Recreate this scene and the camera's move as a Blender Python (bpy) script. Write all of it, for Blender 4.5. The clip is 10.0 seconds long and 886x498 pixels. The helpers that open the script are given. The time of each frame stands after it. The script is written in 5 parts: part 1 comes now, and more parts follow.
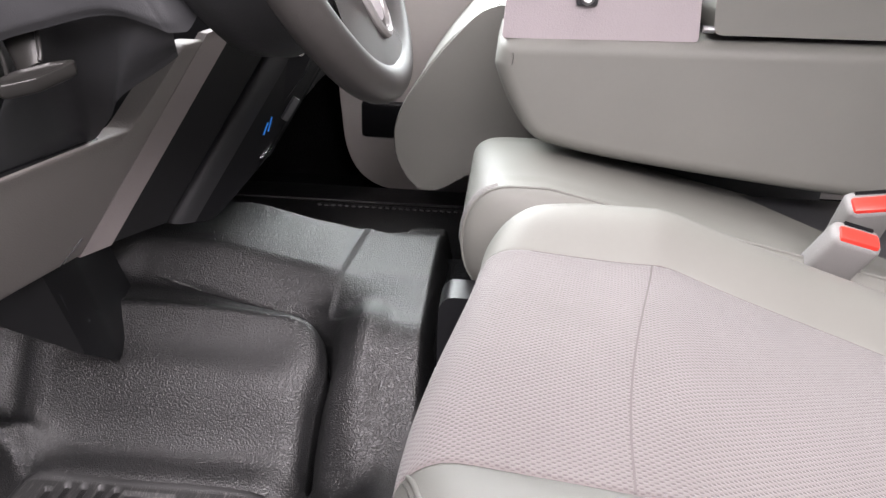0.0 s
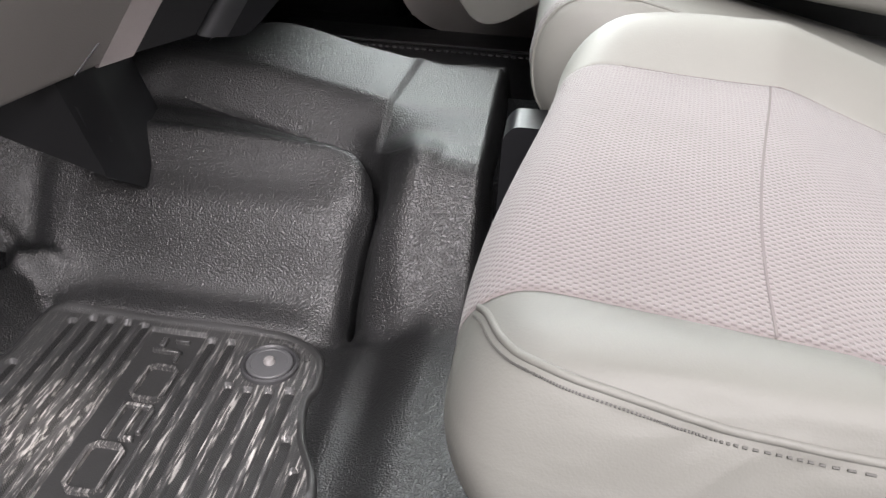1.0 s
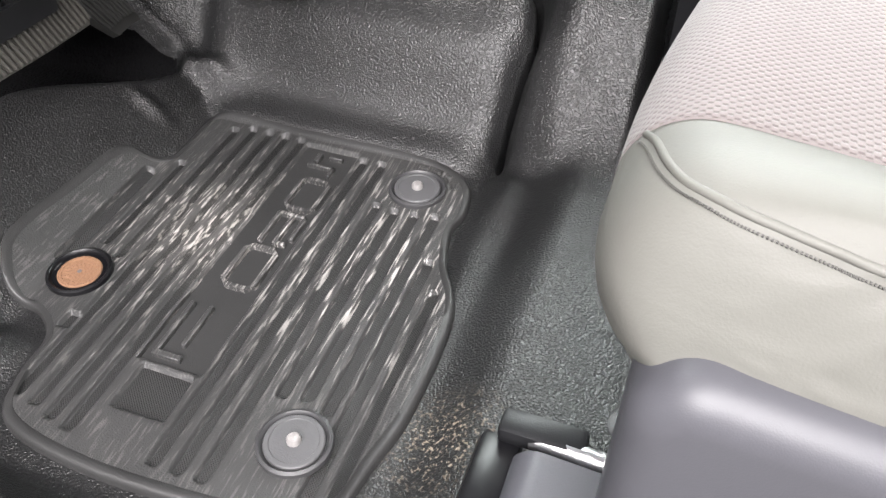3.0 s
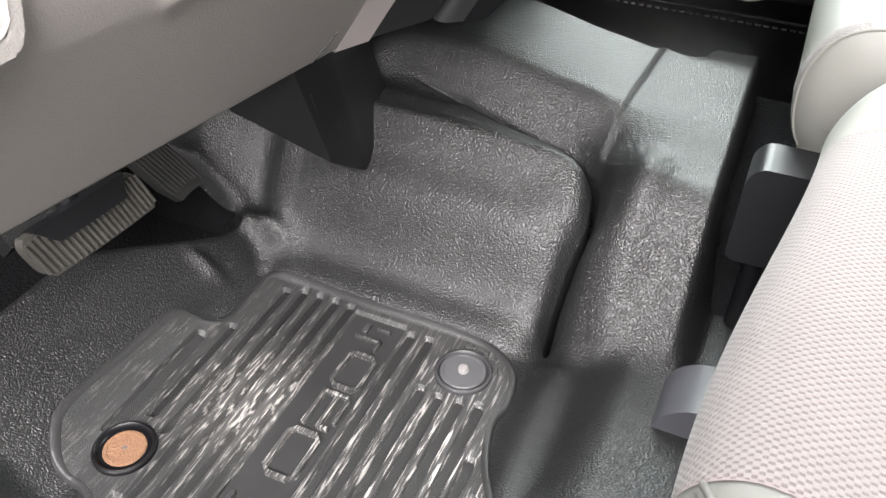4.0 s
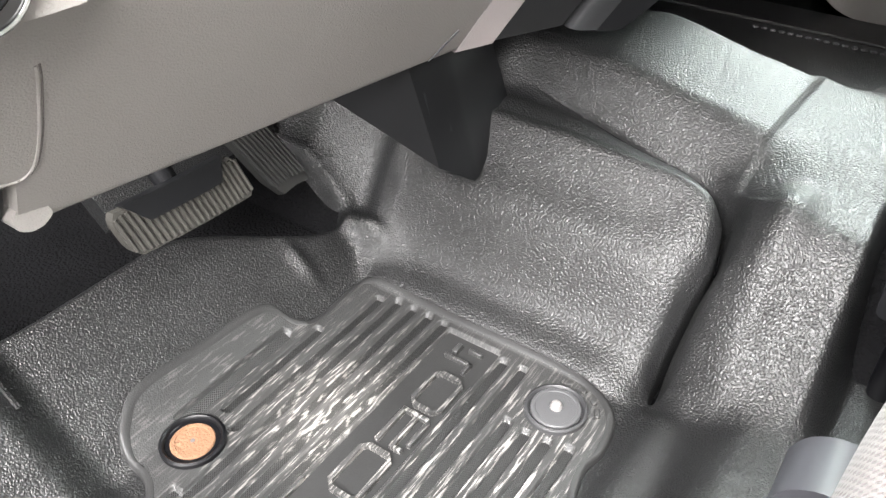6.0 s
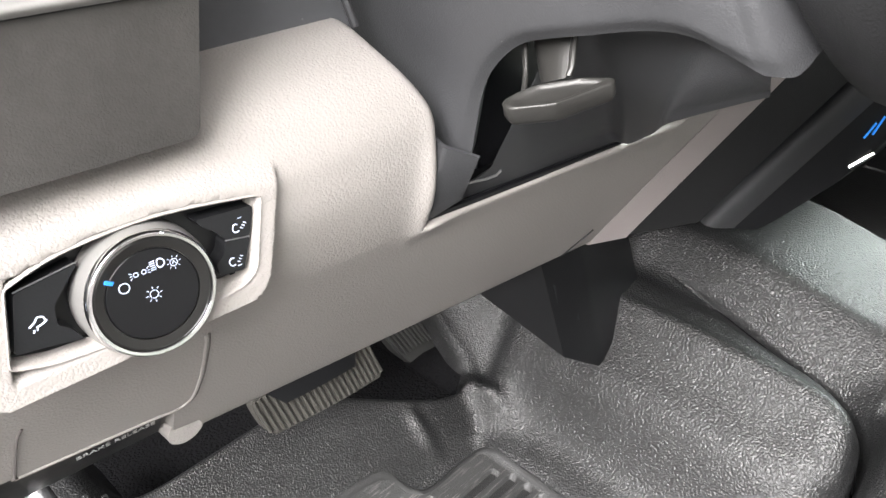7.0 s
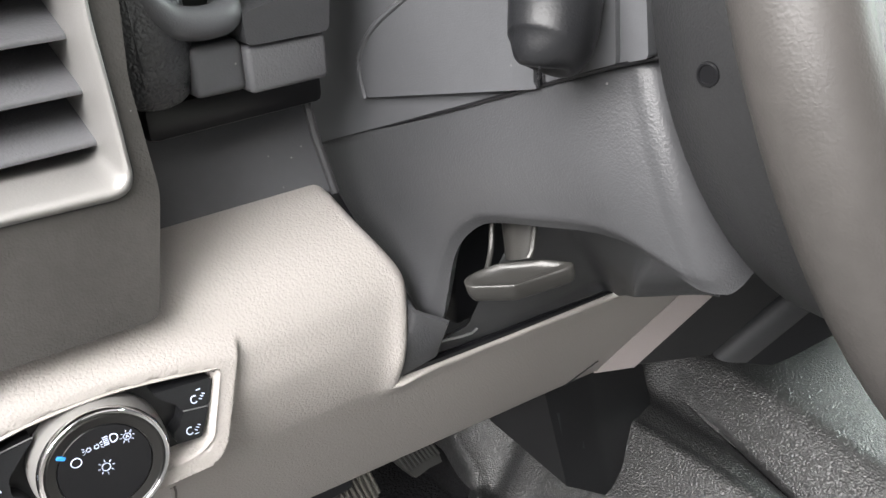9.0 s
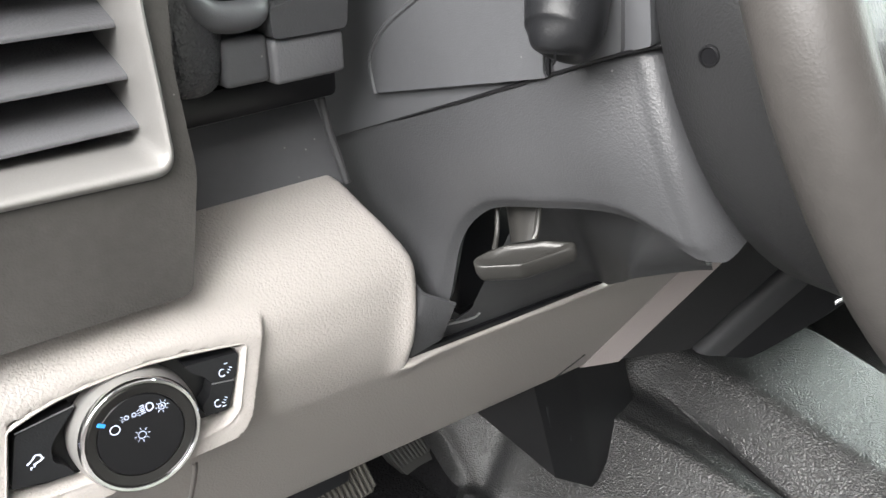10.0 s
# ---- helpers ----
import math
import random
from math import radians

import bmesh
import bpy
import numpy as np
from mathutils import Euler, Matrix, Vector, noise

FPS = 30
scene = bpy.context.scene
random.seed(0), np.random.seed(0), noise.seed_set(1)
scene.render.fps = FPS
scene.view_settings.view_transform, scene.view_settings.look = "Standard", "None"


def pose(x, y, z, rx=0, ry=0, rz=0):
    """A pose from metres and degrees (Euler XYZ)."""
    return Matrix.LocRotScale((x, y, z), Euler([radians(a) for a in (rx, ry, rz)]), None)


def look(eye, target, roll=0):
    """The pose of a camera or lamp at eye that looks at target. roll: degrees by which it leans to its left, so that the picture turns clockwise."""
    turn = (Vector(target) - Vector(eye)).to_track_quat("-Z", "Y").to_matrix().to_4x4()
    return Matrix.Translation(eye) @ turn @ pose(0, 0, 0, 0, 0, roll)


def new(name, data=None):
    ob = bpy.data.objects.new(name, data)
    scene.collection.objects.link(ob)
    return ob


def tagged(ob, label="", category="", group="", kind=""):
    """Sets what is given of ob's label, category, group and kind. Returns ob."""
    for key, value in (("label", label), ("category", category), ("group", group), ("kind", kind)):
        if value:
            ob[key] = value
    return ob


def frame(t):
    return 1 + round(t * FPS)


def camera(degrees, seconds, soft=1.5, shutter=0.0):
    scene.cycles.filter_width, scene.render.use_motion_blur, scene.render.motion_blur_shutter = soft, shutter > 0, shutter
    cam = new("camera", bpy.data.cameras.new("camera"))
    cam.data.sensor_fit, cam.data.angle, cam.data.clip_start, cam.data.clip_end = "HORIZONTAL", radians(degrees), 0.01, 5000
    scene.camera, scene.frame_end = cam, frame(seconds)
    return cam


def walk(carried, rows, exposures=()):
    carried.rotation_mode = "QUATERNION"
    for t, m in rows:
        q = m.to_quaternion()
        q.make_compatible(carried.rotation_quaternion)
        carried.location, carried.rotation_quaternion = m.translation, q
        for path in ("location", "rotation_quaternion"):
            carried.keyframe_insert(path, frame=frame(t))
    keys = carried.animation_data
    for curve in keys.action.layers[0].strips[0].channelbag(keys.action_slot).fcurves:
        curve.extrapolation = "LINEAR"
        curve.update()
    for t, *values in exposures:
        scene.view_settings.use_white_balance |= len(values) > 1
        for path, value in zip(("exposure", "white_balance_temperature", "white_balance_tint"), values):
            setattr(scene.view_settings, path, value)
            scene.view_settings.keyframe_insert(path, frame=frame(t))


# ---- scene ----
cam = camera(58.0, 10.0)
PATH = [
    (0, (0.277, -0.683, 0.666), (0.146, 1.142, -0.142), 1.8),
    (0.5, (0.273, -0.651, 0.631), (0.093, 1.093, -0.331), 2.2),
    (1, (0.249, -0.603, 0.57), (0.047, 1.063, -0.517), 2.7),
    (1.5, (0.23, -0.578, 0.52), (0.015, 1.008, -0.679), 3.1),
    (2, (0.218, -0.595, 0.499), (-0.072, 0.913, -0.783), 2.1),
    (2.2, (0.218, -0.603, 0.491), (-0.119, 0.878, -0.81), 1.4),
    (3.3, (0.249, -0.59, 0.587), (-0.253, 0.746, -0.814), -0.0),
    (3.5, (0.234, -0.575, 0.616), (-0.257, 0.77, -0.78), 0.4),
    (4, (0.205, -0.517, 0.641), (-0.417, 0.886, -0.642), 0.5),
    (4.5, (0.213, -0.481, 0.576), (-0.572, 0.88, -0.662), -0.9),
    (5, (0.22, -0.468, 0.533), (-0.649, 0.86, -0.684), -0.4),
    (5.2, (0.219, -0.471, 0.524), (-0.656, 0.85, -0.697), -0.3),
    (6.3, (0.187, -0.471, 0.631), (-0.763, 0.791, -0.597), -0.3),
    (6.5, (0.176, -0.457, 0.652), (-0.839, 0.767, -0.562), -0.6),
    (7, (0.164, -0.436, 0.694), (-1.033, 0.753, -0.38), -1.7),
    (7.5, (0.172, -0.423, 0.696), (-1.11, 0.752, -0.291), -1.8),
    (8, (0.179, -0.409, 0.698), (-1.14, 0.762, -0.245), -0.8),
    (8.5, (0.182, -0.394, 0.724), (-1.158, 0.76, -0.211), -1.0),
    (9, (0.188, -0.381, 0.75), (-1.171, 0.749, -0.185), -1.7),
    (9.5, (0.192, -0.39, 0.753), (-1.159, 0.762, -0.167), -1.5),
    (10, (0.198, -0.423, 0.744), (-1.124, 0.786, -0.145), -0.9),
]
EXPOSURES = [(0, 0.15, 6500, 19), (0.5, 0.15, 6500, 18), (1, 0.16, 6500, 15), (1.5, 0.23, 6500, 13), (2, 0.47, 6500, 12), (3.5, 0.6, 6500, 12), (4, 0.8, 6500, 11), (4.5, 1.28, 6500, 9), (5.2, 1.33, 6500, 8), (6.5, 1.46, 6500, 9), (7, 1.18, 6500, 9), (8, 0.92, 6500, 9), (10, 0.95, 6500, 7)]
walk(cam, [(t, look(eye, target, roll)) for t, eye, target, roll in PATH], EXPOSURES)

# ---- light ----
world = bpy.data.worlds.new("garage_light")
scene.world = world
world.use_nodes = True
wn = world.node_tree.nodes
# a workshop hall: bright ceiling, dimmer walls, dark floor
wl = world.node_tree.links
hall = wn.new("ShaderNodeTexCoord")
height = wn.new("ShaderNodeSeparateXYZ")
wl.new(hall.outputs["Generated"], height.inputs[0])
shade = wn.new("ShaderNodeValToRGB")
shade.color_ramp.elements[0].position, shade.color_ramp.elements[0].color = 0.0, (0.07, 0.068, 0.066, 1)
shade.color_ramp.elements[1].position, shade.color_ramp.elements[1].color = 1.0, (1.45, 1.41, 1.42, 1)
level = shade.color_ramp.elements.new(0.5)
level.color = (0.44, 0.43, 0.432, 1)
lift = wn.new("ShaderNodeMapRange")
lift.inputs["From Min"].default_value = -1.0
wl.new(height.outputs["Z"], lift.inputs["Value"])
wl.new(lift.outputs["Result"], shade.inputs["Fac"])
wl.new(shade.outputs["Color"], wn["Background"].inputs["Color"])
wn["Background"].inputs["Strength"].default_value = 0.50


def strip_light(name, place, target, sx, sy, watts, colour=(1.0, 0.99, 0.96)):
    lamp = bpy.data.lights.new(name, "AREA")
    lamp.shape, lamp.size, lamp.size_y, lamp.energy, lamp.color = "RECTANGLE", sx, sy, watts, colour
    ob = new(name, lamp)
    ob.matrix_world = look(place, target)
    return ob


# workshop ceiling tubes outside the open driver's door and over the bonnet
strip_light("workshop_tube", (0.5, -1.5, 2.7), (0.0, -0.2, 0.3), 3.4, 0.6, 95, (1.0, 0.97, 0.965))
strip_light("workshop_tube", (0.5, -2.5, 2.3), (0.1, 0.1, 0.3), 3.0, 1.4, 215, (1.0, 0.97, 0.965))
strip_light("workshop_tube", (0.1, 3.0, 1.9), (0.1, 0.3, 0.2), 3.4, 1.6, 310, (0.9, 1.0, 0.97))
strip_light("workshop_tube", (-1.4, 1.7, 2.3), (0.15, 0.0, 0.05), 2.6, 1.6, 280, (0.92, 1.0, 0.98))
# the cab's own roof lamp, lit while the door is open
strip_light("roof_lamp", (0.42, 0.40, 1.105), (0.40, 0.38, 0.0), 0.22, 0.12, 2.0, (1.0, 0.97, 0.95))


# ---- materials ----
def nodes_of(m):
    m.use_nodes = True
    return m.node_tree.nodes, m.node_tree.links, m.node_tree.nodes["Principled BSDF"]


def surface(name, colour, rough=0.5, metal=0.0, grain=0.0, grain_size=0.003, stain=0.12, spec=0.5, sheen=0.0, wrinkle=0.0, dust=0.0):
    """Plastic, vinyl, rubber or metal: colour at two scales of variation, moulded grain as relief."""
    m = bpy.data.materials.new(name)
    n, l, p = nodes_of(m)
    co = n.new("ShaderNodeTexCoord")
    big = n.new("ShaderNodeTexNoise")
    big.inputs["Scale"].default_value, big.inputs["Detail"].default_value = 9.0, 4.0
    fine = n.new("ShaderNodeTexNoise")
    fine.inputs["Scale"].default_value, fine.inputs["Detail"].default_value = 160.0, 3.0
    add = n.new("ShaderNodeMath")
    add.operation = "MULTIPLY_ADD"
    add.inputs[1].default_value = 0.35
    l.new(co.outputs["Object"], big.inputs["Vector"])
    l.new(co.outputs["Object"], fine.inputs["Vector"])
    l.new(fine.outputs["Fac"], add.inputs[0])
    l.new(big.outputs["Fac"], add.inputs[2])
    ramp = n.new("ShaderNodeMapRange")
    ramp.inputs["From Min"].default_value, ramp.inputs["From Max"].default_value = 0.35, 1.0
    l.new(add.outputs[0], ramp.inputs["Value"])
    mix = n.new("ShaderNodeMix")
    mix.data_type = "RGBA"
    mix.inputs["A"].default_value = (*[c * (1 - stain) for c in colour], 1)
    mix.inputs["B"].default_value = (*[min(1, c * (1 + stain)) for c in colour], 1)
    l.new(ramp.outputs["Result"], mix.inputs["Factor"])
    l.new(mix.outputs["Result"], p.inputs["Base Color"])
    if dust:
        # sparse pale specks of lint
        speck = n.new("ShaderNodeTexVoronoi")
        speck.inputs["Scale"].default_value = 62.0
        l.new(co.outputs["Object"], speck.inputs["Vector"])
        bit = n.new("ShaderNodeMapRange")
        bit.inputs["From Min"].default_value, bit.inputs["From Max"].default_value = 0.045, 0.025
        l.new(speck.outputs["Distance"], bit.inputs["Value"])
        some = n.new("ShaderNodeSeparateColor")
        l.new(speck.outputs["Color"], some.inputs["Color"])
        keep = n.new("ShaderNodeMath")
        keep.operation = "MULTIPLY"
        l.new(some.outputs["Red"], keep.inputs[0])
        l.new(bit.outputs["Result"], keep.inputs[1])
        lint = n.new("ShaderNodeMix")
        lint.data_type = "RGBA"
        lint.inputs["B"].default_value = (dust, dust, dust * 0.96, 1)
        l.new(keep.outputs[0], lint.inputs["Factor"])
        l.new(mix.outputs["Result"], lint.inputs["A"])
        l.new(lint.outputs["Result"], p.inputs["Base Color"])
    rr = n.new("ShaderNodeMapRange")
    rr.inputs["To Min"].default_value, rr.inputs["To Max"].default_value = max(0.03, rough - 0.07), min(1, rough + 0.07)
    l.new(add.outputs[0], rr.inputs["Value"])
    l.new(rr.outputs["Result"], p.inputs["Roughness"])
    p.inputs["Metallic"].default_value = metal
    p.inputs["Specular IOR Level"].default_value = spec
    p.inputs["Sheen Weight"].default_value = sheen
    if grain:
        warp = n.new("ShaderNodeTexNoise")
        warp.inputs["Scale"].default_value = 0.6 / grain_size
        cell = n.new("ShaderNodeTexVoronoi")
        cell.feature = "SMOOTH_F1"
        cell.inputs["Scale"].default_value = 1.0 / grain_size
        cell.inputs["Smoothness"].default_value = 0.6
        vec = n.new("ShaderNodeVectorMath")
        vec.operation = "MULTIPLY_ADD"
        vec.inputs[1].default_value = (grain_size * 1.6,) * 3
        l.new(co.outputs["Object"], warp.inputs["Vector"])
        l.new(warp.outputs["Color"], vec.inputs[0])
        l.new(co.outputs["Object"], vec.inputs[2])
        l.new(vec.outputs[0], cell.inputs["Vector"])
        b = n.new("ShaderNodeBump")
        b.invert = True
        b.inputs["Strength"].default_value, b.inputs["Distance"].default_value = grain, grain_size * 0.7
        l.new(cell.outputs["Distance"], b.inputs["Height"])
        l.new(b.outputs["Normal"], p.inputs["Normal"])
        if wrinkle:
            # soft folds of a stretched cover
            pull = n.new("ShaderNodeMapping")
            pull.inputs["Scale"].default_value = (10.0, 5.0, 22.0)
            fold = n.new("ShaderNodeTexNoise")
            fold.inputs["Scale"].default_value, fold.inputs["Detail"].default_value, fold.inputs["Distortion"].default_value = 1.0, 2.0, 0.8
            w = n.new("ShaderNodeBump")
            w.inputs["Strength"].default_value, w.inputs["Distance"].default_value = wrinkle, 0.02
            l.new(co.outputs["Object"], pull.inputs["Vector"])
            l.new(pull.outputs["Vector"], fold.inputs["Vector"])
            l.new(fold.outputs["Fac"], w.inputs["Height"])
            l.new(w.outputs["Normal"], b.inputs["Normal"])
    return m


def worn_rubber(name, colour, scuff, centre, reach, drags=(5.0, 1.1, 4.0), bare=0.0, smear=0.0, base=None):
    """Black rubber, rubbed grey and dusty round the place where the heels rest."""
    m = base or surface(name, colour, 0.42, 0, 0.35, 0.0016, 0.2)
    n, l, p = nodes_of(m)
    old = p.inputs["Base Color"].links[0].from_socket
    co = n.new("ShaderNodeTexCoord")
    off = n.new("ShaderNodeVectorMath")
    off.operation = "SUBTRACT"
    off.inputs[1].default_value = centre
    far = n.new("ShaderNodeVectorMath")
    far.operation = "LENGTH"
    l.new(co.outputs["Object"], off.inputs[0])
    l.new(off.outputs[0], far.inputs[0])
    near = n.new("ShaderNodeMapRange")
    near.inputs["From Min"].default_value, near.inputs["From Max"].default_value = reach, 0.0
    near.inputs["To Min"].default_value = bare
    l.new(far.outputs["Value"], near.inputs["Value"])
    dirt = n.new("ShaderNodeTexNoise")
    dirt.inputs["Scale"].default_value, dirt.inputs["Detail"].default_value = 55.0, 6.0
    drag = n.new("ShaderNodeMapping")
    drag.inputs["Scale"].default_value = drags
    l.new(co.outputs["Object"], drag.inputs["Vector"])
    l.new(drag.outputs["Vector"], dirt.inputs["Vector"])
    edge = n.new("ShaderNodeMapRange")
    edge.inputs["From Min"].default_value, edge.inputs["From Max"].default_value = 0.55, 0.64
    l.new(dirt.outputs["Fac"], edge.inputs["Value"])
    both = n.new("ShaderNodeMath")
    both.operation = "MULTIPLY"
    l.new(near.outputs["Result"], both.inputs[0])
    l.new(edge.outputs["Result"], both.inputs[1])
    mix = n.new("ShaderNodeMix")
    mix.data_type = "RGBA"
    dust = n.new("ShaderNodeMapRange")
    dust.interpolation_type = "SMOOTHSTEP"
    dust.inputs["From Min"].default_value, dust.inputs["From Max"].default_value, dust.inputs["To Max"].default_value = 0.11, 0.0, smear
    l.new(far.outputs["Value"], dust.inputs["Value"])
    total = n.new("ShaderNodeMath")
    total.operation, total.use_clamp = "MULTIPLY_ADD", True
    l.new(dust.outputs["Result"], total.inputs[0])
    l.new(dirt.outputs["Fac"], total.inputs[1])
    l.new(both.outputs[0], total.inputs[2])
    l.new(total.outputs[0], mix.inputs["Factor"])
    l.new(old, mix.inputs["A"])
    mix.inputs["B"].default_value = (*scuff, 1)
    l.new(mix.outputs["Result"], p.inputs["Base Color"])
    return m


def woven(name, light, dark):
    """Seat cloth: staggered plump threads with dark gaps."""
    m = bpy.data.materials.new(name)
    n, l, p = nodes_of(m)
    co = n.new("ShaderNodeTexCoord")
    axis = n.new("ShaderNodeSeparateXYZ")
    l.new(co.outputs["UV"], axis.inputs[0])
    waves = []
    for out, size in (("X", 0.0046), ("Y", 0.0064)):
        w = n.new("ShaderNodeMath")
        w.operation = "MULTIPLY"
        w.inputs[1].default_value = 2 * math.pi / size
        c = n.new("ShaderNodeMath")
        c.operation = "COSINE"
        l.new(axis.outputs[out], w.inputs[0])
        l.new(w.outputs[0], c.inputs[0])
        waves.append(c)
    bead = n.new("ShaderNodeMath")
    bead.operation = "MULTIPLY"
    l.new(waves[0].outputs[0], bead.inputs[0])
    l.new(waves[1].outputs[0], bead.inputs[1])
    gap = n.new("ShaderNodeMapRange")
    gap.interpolation_type = "SMOOTHSTEP"
    gap.inputs["From Min"].default_value, gap.inputs["From Max"].default_value = 0.15, -0.75
    l.new(bead.outputs[0], gap.inputs["Value"])
    tone = n.new("ShaderNodeTexNoise")
    tone.inputs["Scale"].default_value, tone.inputs["Detail"].default_value = 14.0, 5.0
    l.new(co.outputs["Object"], tone.inputs["Vector"])
    base = n.new("ShaderNodeMix")
    base.data_type = "RGBA"
    base.inputs["A"].default_value = (*[c * 0.88 for c in light], 1)
    base.inputs["B"].default_value = (*[min(1, c * 1.08) for c in light], 1)
    l.new(tone.outputs["Fac"], base.inputs["Factor"])
    mix = n.new("ShaderNodeMix")
    mix.data_type = "RGBA"
    l.new(gap.outputs["Result"], mix.inputs["Factor"])
    l.new(base.outputs["Result"], mix.inputs["A"])
    mix.inputs["B"].default_value = (*dark, 1)
    l.new(mix.outputs["Result"], p.inputs["Base Color"])
    b = n.new("ShaderNodeBump")
    b.invert = True
    b.inputs["Strength"].default_value, b.inputs["Distance"].default_value = 0.7, 0.0012
    l.new(gap.outputs["Result"], b.inputs["Height"])
    l.new(b.outputs["Normal"], p.inputs["Normal"])
    p.inputs["Roughness"].default_value, p.inputs["Sheen Weight"].default_value = 0.85, 0.15
    return m


def dotted(name, colour):
    """Rubber with a fine moulded pattern of round dimples in rows."""
    m = surface(name, colour, 0.45, 0, 0.0, 0.001, 0.2)
    n, l, p = nodes_of(m)
    co = n.new("ShaderNodeTexCoord")
    turn = n.new("ShaderNodeMapping")
    turn.inputs["Rotation"].default_value = (0.0, 0.0, math.pi / 4)
    turn.inputs["Scale"].default_value = (1 / 0.0018,) * 3
    cell = n.new("ShaderNodeTexVoronoi")
    cell.voronoi_dimensions = "2D"
    cell.inputs["Scale"].default_value, cell.inputs["Randomness"].default_value = 1.0, 0.0
    l.new(co.outputs["Object"], turn.inputs["Vector"])
    l.new(turn.outputs["Vector"], cell.inputs["Vector"])
    b = n.new("ShaderNodeBump")
    b.inputs["Strength"].default_value, b.inputs["Distance"].default_value = 0.9, 0.0009
    l.new(cell.outputs["Distance"], b.inputs["Height"])
    l.new(b.outputs["Normal"], p.inputs["Normal"])
    return m


def glowing(name, colour, strength):
    m = bpy.data.materials.new(name)
    n, l, p = nodes_of(m)
    p.inputs["Base Color"].default_value = (*colour, 1)
    p.inputs["Emission Color"].default_value = (*colour, 1)
    p.inputs["Emission Strength"].default_value = strength
    return m


GREY = surface("grey_moulded_plastic", (0.300, 0.280, 0.265), 0.5, 0, 0.36, 0.0016, 0.05)
# knee panel grey, rosier, and lightened for the light the strip catches
STRIP = surface("rosy_lit_moulded_plastic", (0.355, 0.318, 0.312), 0.5, 0, 0.36, 0.0016, 0.05)
GREY_PALE = surface("pale_grey_moulded_plastic", (0.23, 0.22, 0.215), 0.5, 0, 0.4, 0.0014, 0.05)
GUNMETAL = surface("gunmetal_ring", (0.016, 0.0155, 0.015), 0.36, 0.3, 0.0, 0.001, 0.06)
GREY_MID = surface("mid_grey_plastic", (0.09, 0.09, 0.096), 0.5, 0, 0.2, 0.0014, 0.08)
DARK = surface("charcoal_plastic", (0.044, 0.0445, 0.0472), 0.38, 0, 0.22, 0.0011, 0.14, 0.36, 0.0, 0.0, 0.22)
SLATE = surface("slate_dash_plastic", (0.072, 0.073, 0.078), 0.45, 0, 0.12, 0.0009, 0.12, 0.3, 0.0, 0.0, 0.22)
DARK_SMOOTH = surface("smooth_black_plastic", (0.010, 0.0103, 0.0115), 0.38, 0, 0.1, 0.0012, 0.1, 0.30)
DUCT = surface("black_duct_plastic", (0.0055, 0.0056, 0.0064), 0.36, 0, 0.06, 0.0012, 0.2, 0.35)
CHARCOAL = surface("dark_charcoal_plastic", (0.021, 0.0212, 0.0222), 0.45, 0, 0.25, 0.0011, 0.14, 0.3)
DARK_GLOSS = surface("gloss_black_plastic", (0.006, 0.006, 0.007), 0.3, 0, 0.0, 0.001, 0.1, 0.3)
LEATHER = surface("black_stitched_vinyl", (0.030, 0.031, 0.034), 0.36, 0, 0.6, 0.0019, 0.15, 0.8)
SILVER = surface("satin_silver_paint", (0.29, 0.282, 0.274), 0.40, 0.5, 0.1, 0.0012, 0.06)
SILVER_DARK = surface("dark_pewter_paint", (0.058, 0.055, 0.052), 0.46, 0.2, 0.25, 0.0012, 0.35, 0.5, 0.0, 0.0, 0.5)
CHROME = surface("chrome", (0.75, 0.75, 0.76), 0.1, 1.0, 0, 0.001, 0.04)
PEWTER = surface("pewter_lever", (0.034, 0.033, 0.031), 0.30, 0.25, 0.1, 0.001, 0.10, 0.45)
STEEL = surface("worn_steel", (0.35, 0.35, 0.36), 0.35, 0.9, 0.2, 0.002, 0.2)
RUBBER = worn_rubber("", None, (0.3, 0.25, 0.19), (0.135, -0.285, 0.02), 0.06, (6.0, 6.0, 6.0), 0.0, 0.0, surface("black_floor_rubber", (0.0120, 0.0122, 0.0125), 0.33, 0, 0.68, 0.0019, 0.25, 0.64))
MAT_RUBBER = worn_rubber("scuffed_mat_rubber", (0.036, 0.036, 0.036), (0.5, 0.475, 0.45), (-0.17, -0.12, 0.0), 0.14, (9.0, 0.8, 4.0), 0.09, 0.22)
MAT_RUBBER = worn_rubber("", None, (0.5, 0.48, 0.455), (0.0, -0.115, 0.0), 0.19, (7.0, 0.55, 4.0), 0.0, 0.0, MAT_RUBBER)
MAT_RIM = surface("smooth_mat_rubber", (0.028, 0.028, 0.028), 0.42, 0, 0.2, 0.0012, 0.2)
MAT_BASE = worn_rubber("", None, (0.45, 0.43, 0.40), (-0.17, -0.12, 0.0), 0.09, (5.0, 1.3, 4.0), 0.0, 0.16, dotted("dotted_groove_rubber", (0.013, 0.013, 0.013)))
GAS = surface("dark_pedal_rubber", (0.03, 0.03, 0.029), 0.38, 0, 0.15, 0.0012, 0.2)
PAD = surface("smooth_pad_rubber", (0.04, 0.04, 0.042), 0.4, 0, 0.15, 0.0012, 0.15)
PEDAL = surface("worn_pedal_rubber", (0.060, 0.057, 0.051), 0.42, 0, 0.2, 0.0016, 0.3)
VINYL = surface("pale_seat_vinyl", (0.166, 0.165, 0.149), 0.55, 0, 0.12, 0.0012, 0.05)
# the same vinyl, creased, its colour dimmed against strong light on the near bolster
VINYL_DIMMED = surface("creased_dimmed_vinyl", (0.128, 0.127, 0.115), 0.55, 0, 0.12, 0.0012, 0.05, 0.35, 0.0, 0.38)
